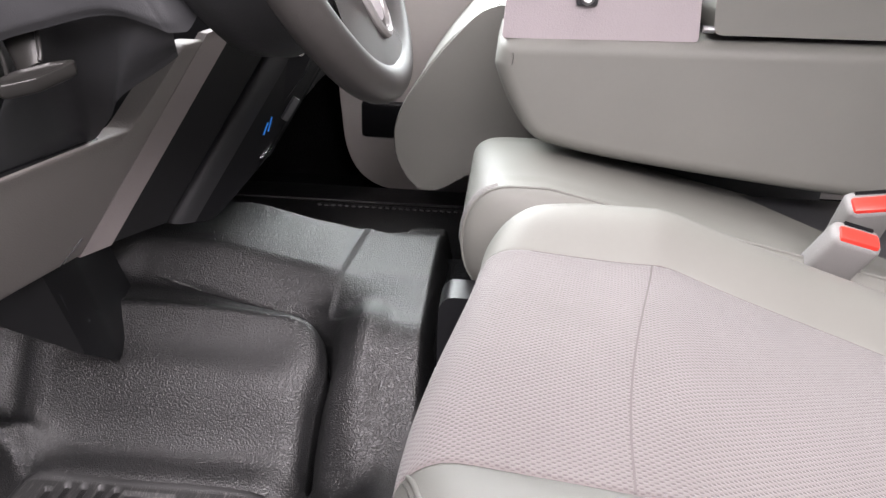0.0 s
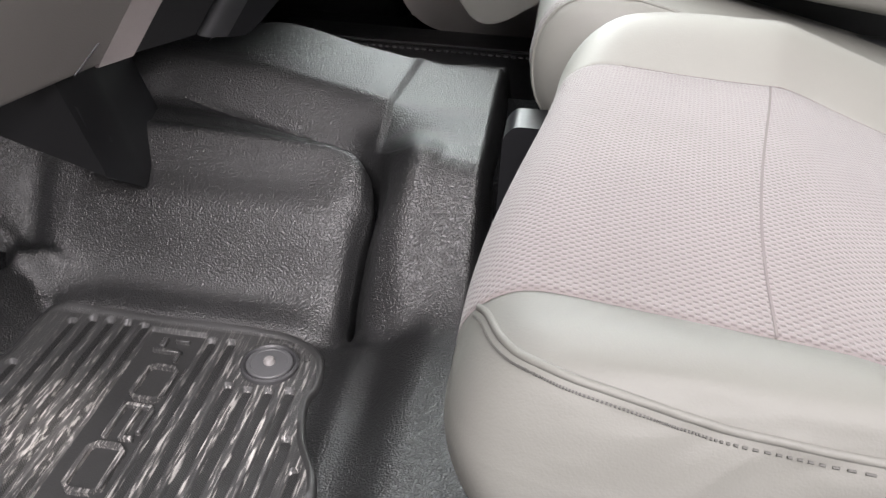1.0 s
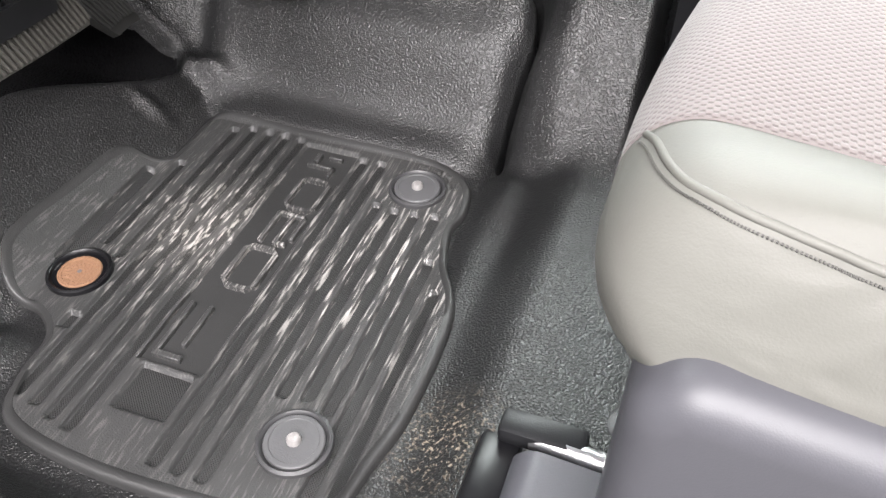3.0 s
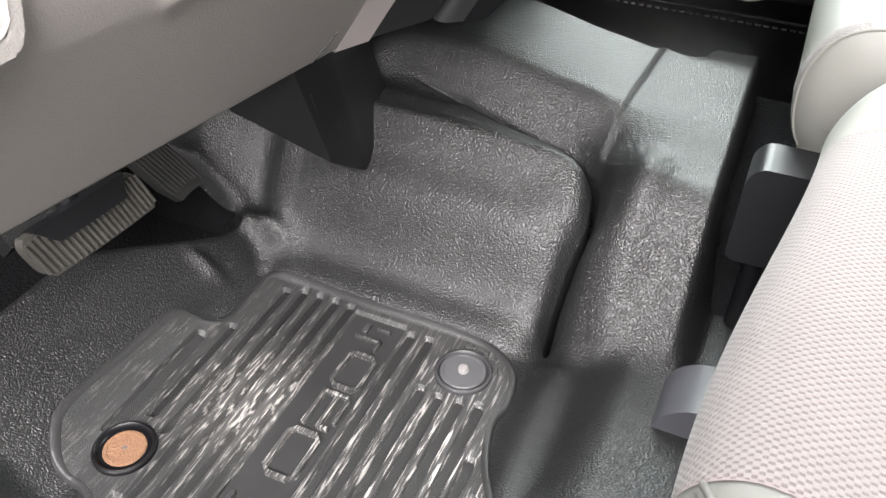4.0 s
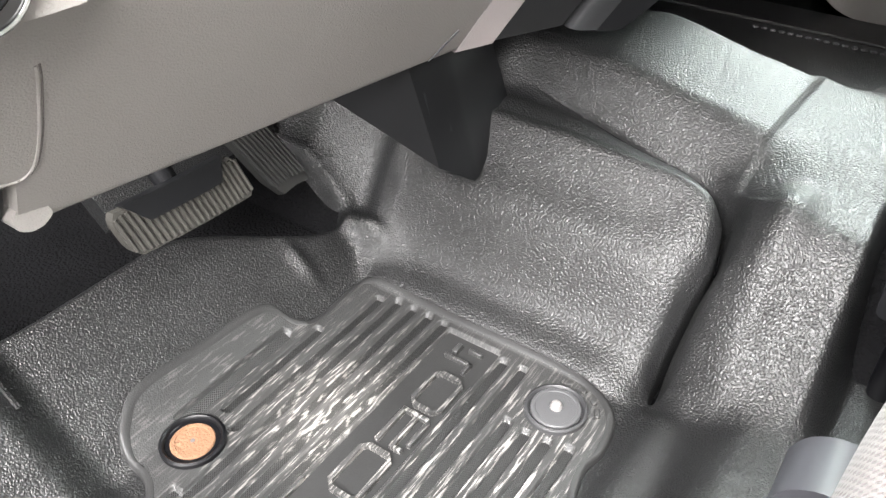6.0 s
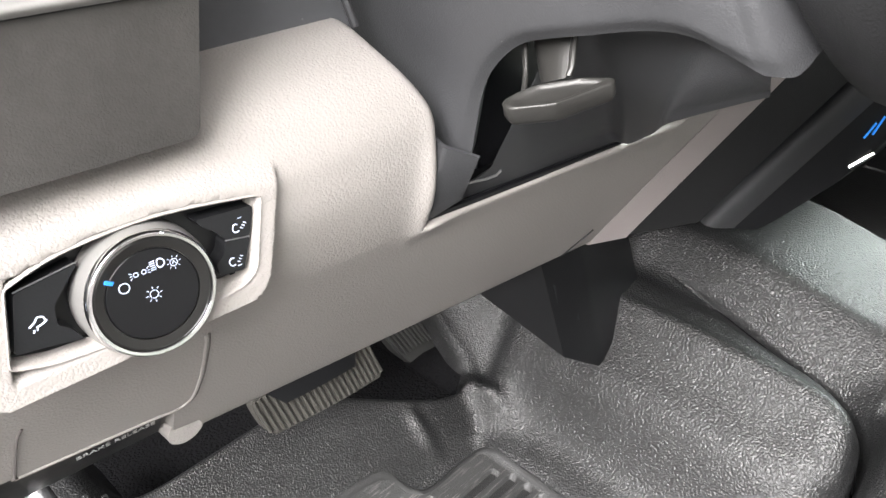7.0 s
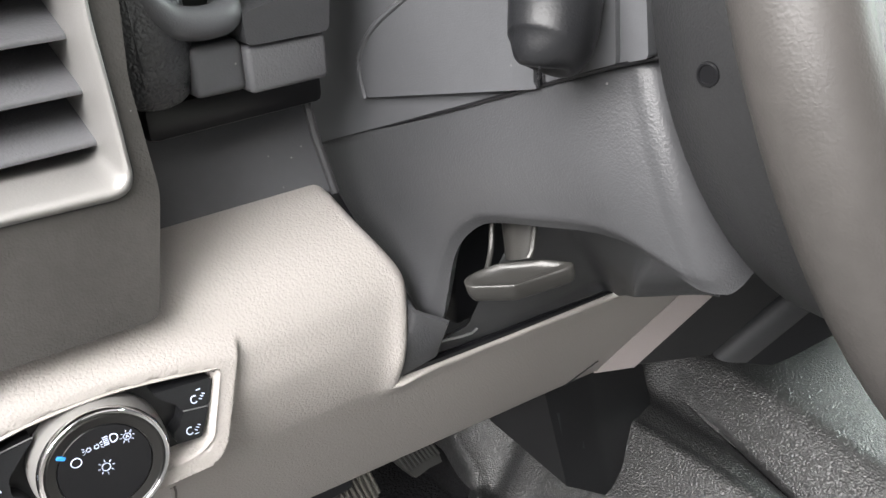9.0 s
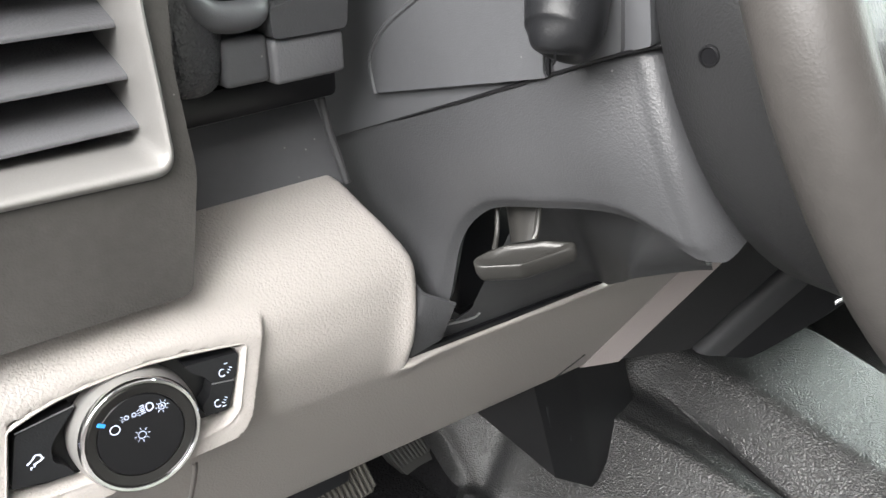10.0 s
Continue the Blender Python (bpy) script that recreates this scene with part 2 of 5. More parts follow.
CLOTH = woven("woven_seat_cloth", (0.146, 0.129, 0.126), (0.086, 0.074, 0.072))
STITCH_SHADE = surface("stitch_shade_thread", (0.060, 0.059, 0.054), 0.7, 0, 0, 0.001, 0.1)
PATCH = surface("faint_slate_patch", (0.0115, 0.0118, 0.0140), 0.45, 0, 0.1, 0.001, 0.3)
SEAM = surface("seam_shadow_cloth", (0.115, 0.101, 0.098), 0.9, 0, 0, 0.001, 0.1)
CARPET = surface("black_carpet", (0.006, 0.006, 0.0065), 0.95, 0, 0.8, 0.004, 0.4, 0.05)
TAN = surface("tan_foam", (0.20, 0.105, 0.058), 0.8, 0, 0.5, 0.003, 0.25)
DISC = surface("grey_disc_plastic", (0.075, 0.075, 0.078), 0.45, 0, 0.15, 0.0015, 0.12)
LID = surface("mauve_grey_plastic", (0.36, 0.32, 0.33), 0.5, 0, 0.3, 0.002, 0.05)
RED = surface("red_plastic", (0.75, 0.045, 0.03), 0.4, 0, 0, 0.001, 0.05)
SHIELD = surface("slate_plastic", (0.065, 0.065, 0.074), 0.42, 0, 0.08, 0.001, 0.06)
RIM = surface("worn_rim_leather", (0.042, 0.039, 0.037), 0.42, 0, 0.12, 0.001, 0.25, 0.35)
WHITE = glowing("white_backlit_print", (0.6, 0.68, 0.85), 0.16)
BLUE = glowing("blue_backlit_mark", (0.03, 0.24, 0.75), 0.30)
PRINT = surface("white_print", (0.45, 0.45, 0.45), 0.6)
HEADLINER = surface("grey_headliner", (0.42, 0.41, 0.4), 0.95, 0, 0.4, 0.003, 0.05)
CONCRETE = surface("workshop_concrete", (0.14, 0.14, 0.135), 0.6, 0, 0.3, 0.01, 0.15)


# ---- building helpers ----
def thing(name, at, label, category, group="", kind=""):
    ob = new(name)
    ob.empty_display_size = 0.02
    ob.matrix_world = Matrix.Translation(at)
    return tagged(ob, label, category, group, kind)


def mesh_of(name, bm, material, smooth=True):
    bmesh.ops.recalc_face_normals(bm, faces=bm.faces[:])
    me = bpy.data.meshes.new(name)
    bm.to_mesh(me)
    bm.free()
    me.materials.append(material)
    for p in me.polygons:
        p.use_smooth = smooth
    return me


def part(name, bm, material, parent, label="", smooth=True, sharp=40):
    """One mesh under a thing or a part; the mesh is given in the world's metres."""
    me = mesh_of(name, bm, material, smooth)
    ob = new(name, me)
    if smooth and sharp:
        me.set_sharp_from_angle(angle=radians(sharp))
    top = parent
    while top.parent:
        top = top.parent
    ob.parent = parent
    if parent is top:
        ob.matrix_parent_inverse = Matrix.Translation(-top.location)
    return tagged(ob, label)


def solo(name, bm, material, label="", category="", kind="", smooth=True, sharp=40):
    me = mesh_of(name, bm, material, smooth)
    if smooth and sharp:
        me.set_sharp_from_angle(angle=radians(sharp))
    return tagged(new(name, me), label, category, "", kind)


def ss(a, b, v):
    t = min(1.0, max(0.0, (v - a) / (b - a)))
    return t * t * (3 - 2 * t)


def bell(d, w):
    return math.exp(-(d / w) ** 2)


def sheet(f, nu, nv, depth=None, lay=False):
    """A curved sheet f(u, v); depth gives it a back, moved by that vector, and closed edges."""
    bm = bmesh.new()
    front = [[bm.verts.new(f(i / nu, j / nv)) for j in range(nv + 1)] for i in range(nu + 1)]
    for i in range(nu):
        for j in range(nv):
            bm.faces.new((front[i][j], front[i + 1][j], front[i + 1][j + 1], front[i][j + 1]))
    if lay:
        # lay a map in metres over the sheet, along its middle lines
        a, b = nu // 2, nv // 2
        us, vs = [0.0], [0.0]
        for i in range(nu):
            us.append(us[-1] + (front[i + 1][b].co - front[i][b].co).length)
        for j in range(nv):
            vs.append(vs[-1] + (front[a][j + 1].co - front[a][j].co).length)
        where = {front[i][j]: (us[i], vs[j]) for i in range(nu + 1) for j in range(nv + 1)}
        uv = bm.loops.layers.uv.new("metres")
        for f in bm.faces:
            for c in f.loops:
                c[uv].uv = where[c.vert]
    if depth is not None:
        d = Vector(depth)
        back = [[bm.verts.new(v.co + d) for v in row] for row in front]
        for i in range(nu):
            for j in range(nv):
                bm.faces.new((back[i][j], back[i][j + 1], back[i + 1][j + 1], back[i + 1][j]))
        for i in range(nu):
            bm.faces.new((front[i][0], back[i][0], back[i + 1][0], front[i + 1][0]))
            bm.faces.new((front[i][nv], front[i + 1][nv], back[i + 1][nv], back[i][nv]))
        for j in range(nv):
            bm.faces.new((front[0][j], front[0][j + 1], back[0][j + 1], back[0][j]))
            bm.faces.new((front[nu][j], back[nu][j], back[nu][j + 1], front[nu][j + 1]))
    return bm


def soften(bm, r, seg=2, angle=30):
    if r > 0:
        edges = [e for e in bm.edges if len(e.link_faces) == 2 and e.calc_face_angle(0) > radians(angle)]
        bmesh.ops.bevel(bm, geom=edges, offset=r, offset_type="OFFSET", segments=seg, profile=0.5, affect="EDGES", clamp_overlap=True)
    return bm


def box(size, r=0.0, m=None, seg=2):
    bm = bmesh.new()
    bmesh.ops.create_cube(bm, size=1)
    bmesh.ops.scale(bm, vec=size, verts=bm.verts)
    soften(bm, r, seg)
    if m is not None:
        bm.transform(m)
    return bm


def block(lo, hi, r=0.0, seg=2):
    lo, hi = Vector(lo), Vector(hi)
    return box(hi - lo, r, Matrix.Translation((lo + hi) / 2), seg)


def prism(outline, axis, a, b, r=0.0, seg=2, shift=(0, 0)):
    """An outline in the plane across the axis (for y: x, z; for x: y, z; for z: x, y), drawn out from a to b."""
    put = {"x": lambda p, q, d: (d, p, q), "y": lambda p, q, d: (p, d, q), "z": lambda p, q, d: (p, q, d)}[axis]
    bm = bmesh.new()
    low = [bm.verts.new(put(p, q, a)) for p, q in outline]
    high = [bm.verts.new(put(p + shift[0], q + shift[1], b)) for p, q in outline]
    bm.faces.new(low)
    bm.faces.new(high[::-1])
    for i in range(len(outline)):
        j = (i + 1) % len(outline)
        bm.faces.new((low[i], high[i], high[j], low[j]))
    return soften(bm, r, seg)


def rounded(points, radius, seg=4, closed=True):
    """A polygon with its corners rounded."""
    out, n = [], len(points)
    for i, p in enumerate(points):
        if not closed and i in (0, n - 1):
            out.append(tuple(p))
            continue
        p, a, b = Vector(p), Vector(points[i - 1]), Vector(points[(i + 1) % n])
        r = min(radius, (a - p).length * 0.45, (b - p).length * 0.45)
        s, e = p + (a - p).normalized() * r, p + (b - p).normalized() * r
        for k in range(seg + 1):
            t = k / seg
            out.append(tuple(s * (1 - t) ** 2 + p * 2 * t * (1 - t) + e * t * t))
    return out


def tube(points, radius, seg=10, caps=True, squash=1.0):
    """A round bar along points; radius may be one per point."""
    pts = [Vector(p) for p in points]
    radii = radius if isinstance(radius, (list, tuple)) else [radius] * len(pts)
    bm, rings, up = bmesh.new(), [], Vector((0.13, 0.21, 0.97))
    for i, p in enumerate(pts):
        d = (pts[min(i + 1, len(pts) - 1)] - pts[max(i - 1, 0)]).normalized()
        s = d.cross(up)
        s = s.normalized() if s.length > 1e-4 else d.orthogonal().normalized()
        t = s.cross(d)
        rings.append([bm.verts.new(p + radii[i] * (math.cos(a) * s + math.sin(a) * squash * t)) for a in (2 * math.pi * k / seg for k in range(seg))])
    for q, w in zip(rings, rings[1:]):
        for k in range(seg):
            bm.faces.new((q[k], q[(k + 1) % seg], w[(k + 1) % seg], w[k]))
    if caps:
        bm.faces.new(rings[0])
        bm.faces.new(rings[-1][::-1])
    return bm


def lathe(profile, centre, axis, seg=40, cap=True):
    """A turned body: profile of (radius, height along the axis)."""
    a = Vector(axis).normalized()
    u = a.orthogonal().normalized()
    w = a.cross(u)
    bm, rings = bmesh.new(), []
    for r, h in profile:
        rings.append([bm.verts.new(Vector(centre) + a * h + r * (math.cos(t) * u + math.sin(t) * w)) for t in (2 * math.pi * k / seg for k in range(seg))])
    for q, s in zip(rings, rings[1:]):
        for k in range(seg):
            bm.faces.new((q[k], q[(k + 1) % seg], s[(k + 1) % seg], s[k]))
    if cap:
        bm.faces.new(rings[0])
        bm.faces.new(rings[-1][::-1])
    return bm


def smooth_line(points, n):
    """Points along a smooth line through the given ones."""
    pts = [Vector(p) for p in points]
    out = []
    for i in range(n + 1):
        t = i / n * (len(pts) - 1)
        k = min(int(t), len(pts) - 2)
        f = t - k
        p0, p1, p2, p3 = pts[max(k - 1, 0)], pts[k], pts[k + 1], pts[min(k + 2, len(pts) - 1)]
        out.append(0.5 * (2 * p1 + (p2 - p0) * f + (2 * p0 - 5 * p1 + 4 * p2 - p3) * f * f + (3 * p1 - p0 - 3 * p2 + p3) * f ** 3))
    return out


# ---- the cab's shell ----
CREASE = smooth_line([(0.072, 0.05, 0), (0.064, 0.10, 0), (0.067, 0.14, 0), (0.074, 0.177, 0), (0.061, 0.217, 0), (0.018, 0.245, 0), (-0.052, 0.255, 0), (-0.163, 0.270, 0), (-0.30, 0.286, 0)], 300)
CX, CY = np.array([p.x for p in CREASE]), np.array([p.y for p in CREASE])


def hollow_edge(y):
    return -0.392 + 0.075 * ss(-0.13, 0.09, y)


def liner_height(x, y):
    """The moulded floor: flat under the heels, toe-board ahead, tunnel wall and tunnel top to the passenger's side."""
    k = 0.06 * ss(-0.275, -0.34, x)
    left = 0.16 * ss(0.04 + k, 0.22 + 0.5 * k, y) + 0.035 * ss(0.25, 0.31, y) + 0.03 * ss(0.05, -0.13, x) * ss(0.15, 0.35, y)
    right = 0.012 + 0.155 * ss(0.045, 0.21, y) + 0.012 * ss(0.23, 0.33, y)
    w = 0.03 * ss(0.2, 0.26, y)
    s = ss(0.052 - w, 0.092 + w, x)
    z = left * (1 - s) + right * s
    z += 0.026 * ss(0.100, 0.165, x) * (1 - ss(0.05, 0.15, y))
    z += 0.85 * min(0.125, max(0.0, -0.275 - x)) * ss(-0.255, -0.31, x)
    # the deep crease that climbs the wall and turns forward under the tunnel top
    if -0.25 < x < 0.12 and 0.03 < y < 0.32:
        i = min(299, max(1, int(np.argmin((CX - x) ** 2 + (CY - y) ** 2))))
        p, q = CREASE[i - 1], CREASE[i + 1]
        d = math.hypot(x - CREASE[i].x, y - CREASE[i].y)
        wall = (q.x - p.x) * (y - CREASE[i].y) - (q.y - p.y) * (x - CREASE[i].x) > 0
        z -= (0.012 + 0.006 * ss(0.22, 0.18, y)) * bell(d, 0.021 if wall else 0.028) * ss(0.04, 0.075, y) * ss(-0.25, -0.2, x)
        z -= (0.026 * bell(d, 0.0100) + 0.080 * ss(0.0042, 0.0, d)) * ss(14, 34, i) * (0.30 + 0.70 * ss(205, 150, i)) * ss(275, 225, i)
    # waves in the wall, hollow under the accelerator, rounded end of the wall, door-side rise
    z -= 0.0066 * math.sin((y - 0.08) / 0.08 * 2 * math.pi) * ss(0.045, 0.06, y) * ss(0.222, 0.205, y) * ss(0.07, -0.01, x) * ss(-0.30, -0.24, x)
    z += 0.012 * bell(x - 0.118, 0.024) * ss(0.05, 0.09, y) * ss(0.27, 0.2, y)
    z += 0.018 * bell(x + 0.300, 0.035) * bell(y - 0.090, 0.014)
    z += 0.008 * bell(x + 0.320, 0.020) * bell(y - 0.002, 0.009)
    z -= 0.007 * bell(x - 0.112, 0.022) * bell(y + 0.045, 0.05)
    z += 0.035 * ss(-0.285, -0.33, y) * ss(-0.235, -0.285, x)
    z += 0.05 * ss(-0.40, -0.46, y)
    # it rolls down into the hollow under the pedals
    z -= 0.16 * ss(0.004, 0.060, hollow_edge(y) - x) * ss(-0.31, -0.24, y) * ss(0.108, 0.070, y)
    # it falls away beside the seat
    z -= (z - 0.03) * ss(0.188, 0.222, x) * ss(0.03, 0.09, y)
    z -= 0.12 * ss(0.47, 0.56, y) * ss(0.13, 0.08, x) + 0.045 * ss(0.45, 0.60, y) * ss(0.08, 0.13, x)
    # pocket pressed into the tunnel top
    e = x - 0.055 * (y - 0.235)
    z -= 0.0036 * ss(0.058, 0.069, e) * ss(0.120, 0.070, e) * ss(-0.004, 0.004, y - 0.235 + 0.68 * (x - 0.063))
    return z


def liner_edge(x):
    """How far the liner reaches over the tunnel."""
    return 0.452 + 0.15 * ss(0.06, 0.14, x) - 0.02 * ss(-0.1, -0.16, x)


solo("floor", block((-0.9, -0.48, -0.09), (1.5, 1.42, -0.03)), CARPET, "black carpeted cab floor", "floor", "structure")
def hump(u, v):
    x, y = -0.75 + 1.1 * u, 0.1 + 0.62 * v
    return (x, y, -0.04 + (0.16 + 0.05 * ss(0.1, -0.2, x)) * ss(0.1, 0.26, y) * ss(0.72, 0.50, y))
solo("tunnel_carpet", sheet(hump, 40, 40, (0, 0, -0.03)), CARPET, "black carpet over the transmission tunnel", "carpet", "structure")
solo("wall_front", block((-0.98, -0.48, -0.09), (-0.9, 1.42, 0.74), 0.01), DARK, "dark bulkhead ahead of the footwells", "wall", "structure")
solo("wall_rear", block((1.5, -0.48, -0.09), (1.56, 1.42, 0.72), 0.01), HEADLINER, "grey rear wall of the cab", "wall", "structure")
door_far = thing("door_1", (0.2, 1.42, 0.0), "grey passenger door trim with a dark pocket, shut", "door", "", "structure")
part("door_panel", block((-0.10, 1.36, -0.05), (1.5, 1.42, 0.62), 0.02), GREY, door_far)
solo("wall_side", block((-0.9, 1.34, -0.09), (-0.105, 1.42, 0.72), 0.01), CARPET, "black carpeted footwell side", "wall", "structure")
part("kick_trim", prism([(p.x, p.z) for p in smooth_line([(-0.119, 0, 0.5), (-0.119, 0, 0.273), (-0.114, 0, 0.19), (-0.101, 0, 0.09), (-0.061, 0, 0.022), (0.018, 0, -0.011), (0.2, 0, -0.02)], 36)] + [(0.5, -0.02), (0.5, 0.5)], "y", 1.195, 1.37, 0.03, 4), GREY, door_far)
part("door_pocket", block((-0.066, 1.186, 0.122), (0.25, 1.21, 0.212), 0.011, 3), DARK_GLOSS, door_far, "black door pocket")
solo("ceiling", block((0.12, -0.44, 1.16), (1.56, 1.44, 1.20), 0.02), HEADLINER, "pale grey cloth headliner", "ceiling", "structure")
for y in (-0.43, 1.38):
    solo("windscreen_pillar", tube([(-0.78, y, 0.72), (-0.4, y, 0.95), (0.14, y, 1.17)], 0.04), DARK, "charcoal windscreen pillar trim", "pillar", "structure")
    solo("door_pillar", block((1.0, y - 0.02, -0.05), (1.12, y + 0.04, 1.13), 0.02), HEADLINER, "grey door pillar trim", "pillar", "structure")
solo("sill", block((-0.45, -0.53, -0.11), (1.0, -0.43, 0.0), 0.015), DARK, "black plastic door sill scuff trim", "sill", "structure")
solo("ground", block((-40, -40, -0.68), (40, 40, -0.6)), CONCRETE, "bare concrete workshop ground", "ground", "structure")


# ---- floor liner ----
liner = thing("floor_liner", (0, 0, -0.01), "black grained rubber floor liner, scuffed and dusty", "floor mat")


def steps(*spans):
    """Places along a line: (from, to, count) for each span, closer together where the relief is fine."""
    return [a + (b - a) * k / n for a, b, n in spans for k in range(n)] + [spans[-1][1]]


XS = steps((-0.56, 0.035, 172), (0.035, 0.095, 60), (0.095, 0.30, 62))
YS = steps((-0.44, 0.195, 190), (0.195, 0.275, 64), (0.275, 1.0, 90))


def liner_sheet(u, v):
    x, y = XS[int(round(u * (len(XS) - 1)))], YS[int(round(v * (len(YS) - 1)))]
    if y > 0.275:
        y = 0.275 + (liner_edge(x) - 0.275) * (y - 0.275) / 0.725
    return (x, y, liner_height(x, y))


tray = sheet(liner_sheet, len(XS) - 1, len(YS) - 1, (0, 0, -0.012))
solo("toe_board", sheet(lambda u, v: (-0.45 - 0.20 * u, -0.125 + 0.235 * v, 0.115 + 0.19 * u), 6, 12, (-0.02, 0, -0.02)), RUBBER, "dark toe board behind the pedals", "floor", "structure")
# liner cut away so that black carpet supplies the deep shade under the pedals
gone = [f for f in tray.faces if (lambda c: hollow_edge(c.y) - c.x > 0.030 and -0.27 < c.y < 0.098)(f.calc_center_median())]
bmesh.ops.delete(tray, geom=gone, context="FACES")
part("tray", tray, RUBBER, liner, "", True, 0)

MAT_EDGE = [(-0.255, 0.055), (-0.15, 0.053), (-0.03, 0.053), (0.022, 0.047), (0.050, 0.024), (0.058, -0.018), (0.053, -0.045), (0.066, -0.095),
            (0.091, -0.145), (0.098, -0.19), (0.097, -0.27), (0.088, -0.315), (0.07, -0.372), (0.0, -0.385), (-0.12, -0.39), (-0.205, -0.376), (-0.227, -0.338), (-0.233, -0.296),
            (-0.259, -0.272), (-0.291, -0.266), (-0.309, -0.249), (-0.320, -0.218), (-0.316, -0.14), (-0.311, -0.07), (-0.288, -0.050), (-0.274, -0.030), (-0.275, 0.02), (-0.272, 0.048)]
edge = [Vector((p.x, p.y)) for p in smooth_line([(x, y, 0) for x, y in MAT_EDGE + MAT_EDGE[:1]], 168)[:-1]]


LAND = 0.0082
MAT_TOP = 0.0026
CENTRE = Vector((-0.11, -0.15))
GROOVES = [(-0.281, -0.215, -0.066), (-0.259, -0.178, -0.040), (-0.236, -0.19, 0.034), (-0.216, -0.352, 0.042), (-0.1955, -0.355, 0.042), (-0.175, -0.362, 0.042), (-0.155, -0.366, 0.041),
           (-0.0735, -0.37, 0.030), (-0.0525, -0.37, 0.031), (-0.0315, -0.37, -0.034), (-0.0105, -0.282, -0.036), (0.0105, -0.278, -0.034), (0.0315, -0.285, -0.030), (0.0485, -0.36, -0.094), (0.0685, -0.355, -0.132)]
HALF = 0.0062
# sunk fields of the maker's mark, round its raised shapes
FIELDS = [(-0.1465, -0.0815, -0.285, 0.036), (-0.137, -0.086, -0.335, -0.289), (-0.233, -0.222, -0.280, -0.262)]


def border_ring():
    """The smooth rim of the panel, rolled down at its edge."""
    bm, rings = bmesh.new(), []
    for scale, lift in ((1.008, -0.004), (1.003, 0.004), (0.996, 0.0076), (0.986, LAND + 0.0004), (0.962, LAND + 0.0004), (0.956, LAND - 0.0020)):
        rings.append([bm.verts.new((*(CENTRE + (p - CENTRE) * scale), liner_height(*(CENTRE + (p - CENTRE) * scale)) + lift)) for p in edge])
    n = len(edge)
    for a, b in zip(rings, rings[1:]):
        for k in range(n):
            bm.faces.new((a[k], a[(k + 1) % n], b[(k + 1) % n], b[k]))
    return bm


def slot_depth(X, Y):
    """How deep the grooves and sunk fields lie below the smooth land, 0 to 1."""
    deep = np.zeros_like(X)
    slots = [(x - HALF, x + HALF, y0, y1, 0.0045) for x, y0, y1 in GROOVES] + [(*f, 0.002) for f in FIELDS]
    for x0, x1, y0, y1, r in slots:
        qx = np.abs(X - (x0 + x1) / 2) - (x1 - x0) / 2 + r
        qy = np.abs(Y - (y0 + y1) / 2) - (y1 - y0) / 2 + r
        d = np.hypot(np.maximum(qx, 0), np.maximum(qy, 0)) + np.minimum(np.maximum(qx, qy), 0) - r
        t = np.clip((0.0005 - d) / 0.0018, 0, 1)
        deep = np.maximum(deep, t * t * (3 - 2 * t))
    return deep


def land_bm():
    xs, ys = np.linspace(-0.318, 0.100, 419), np.linspace(-0.388, 0.056, 186)
    X, Y = np.meshgrid(xs, ys, indexing="ij")
    deep = slot_depth(X, Y)
    # the ridges between the grooves are slightly rounded
    base = np.array([[liner_height(x, y) for y in ys[::5]] for x in xs])
    base = np.array([np.interp(ys, ys[::5], row) for row in base])
    Z = LAND + base - (LAND - MAT_TOP + 0.0006) * deep
    poly = [CENTRE + (p - CENTRE) * 0.974 for p in edge]
    inside = np.zeros(X.shape, bool)
    for a, b in zip(poly, poly[1:] + poly[:1]):
        if a.y != b.y:
            inside ^= ((a.y > Y) != (b.y > Y)) & (X < (b.x - a.x) * (Y - a.y) / (b.y - a.y) + a.x)
    bm = bmesh.new()
    vs = {}
    def vert(i, j):
        if (i, j) not in vs:
            vs[i, j] = bm.verts.new((X[i, j], Y[i, j], Z[i, j]))
        return vs[i, j]
    for i in range(X.shape[0] - 1):
        for j in range(X.shape[1] - 1):
            if inside[i, j] and inside[i + 1, j + 1] and inside[i + 1, j] and inside[i, j + 1]:
                bm.faces.new((vert(i, j), vert(i + 1, j), vert(i + 1, j + 1), vert(i, j + 1)))
    return bm


panel = part("mat_panel", land_bm(), MAT_RUBBER, liner, "grooved heel panel, rubbed grey and dusty", True, 0)
part("rim", border_ring(), MAT_RIM, panel, "", True, 60)


def groove(x, y0, y1):
    w = HALF - 0.0004
    bm = bmesh.new()
    n = 24
    for k in range(n):
        a, b = y0 + (y1 - y0) * k / n, y0 + (y1 - y0) * (k + 1) / n
        ends = [HALF - 0.0016 if (k == 0 and e == 0) or (k == n - 1 and e == 1) else w for e in (0, 1)]
        bm.faces.new([bm.verts.new((px, py, liner_height(px, py) + MAT_TOP)) for px, py in ((x - ends[0], a), (x + ends[0], a), (x + ends[1], b), (x - ends[1], b))])
    bmesh.ops.remove_doubles(bm, verts=bm.verts[:], dist=0.0001)
    return bm


for x, y0, y1 in GROOVES:
    part("groove", groove(x, y0, y1), MAT_BASE, panel)
for k, (x0, x1, y0, y1) in enumerate(FIELDS):
    part("sunk_field", block((x0 + 0.001, y0 + 0.001, MAT_TOP - 0.001), (x1 - 0.001, y1 - 0.001, MAT_TOP + 0.0002)), MAT_BASE if k else MAT_RIM, panel)
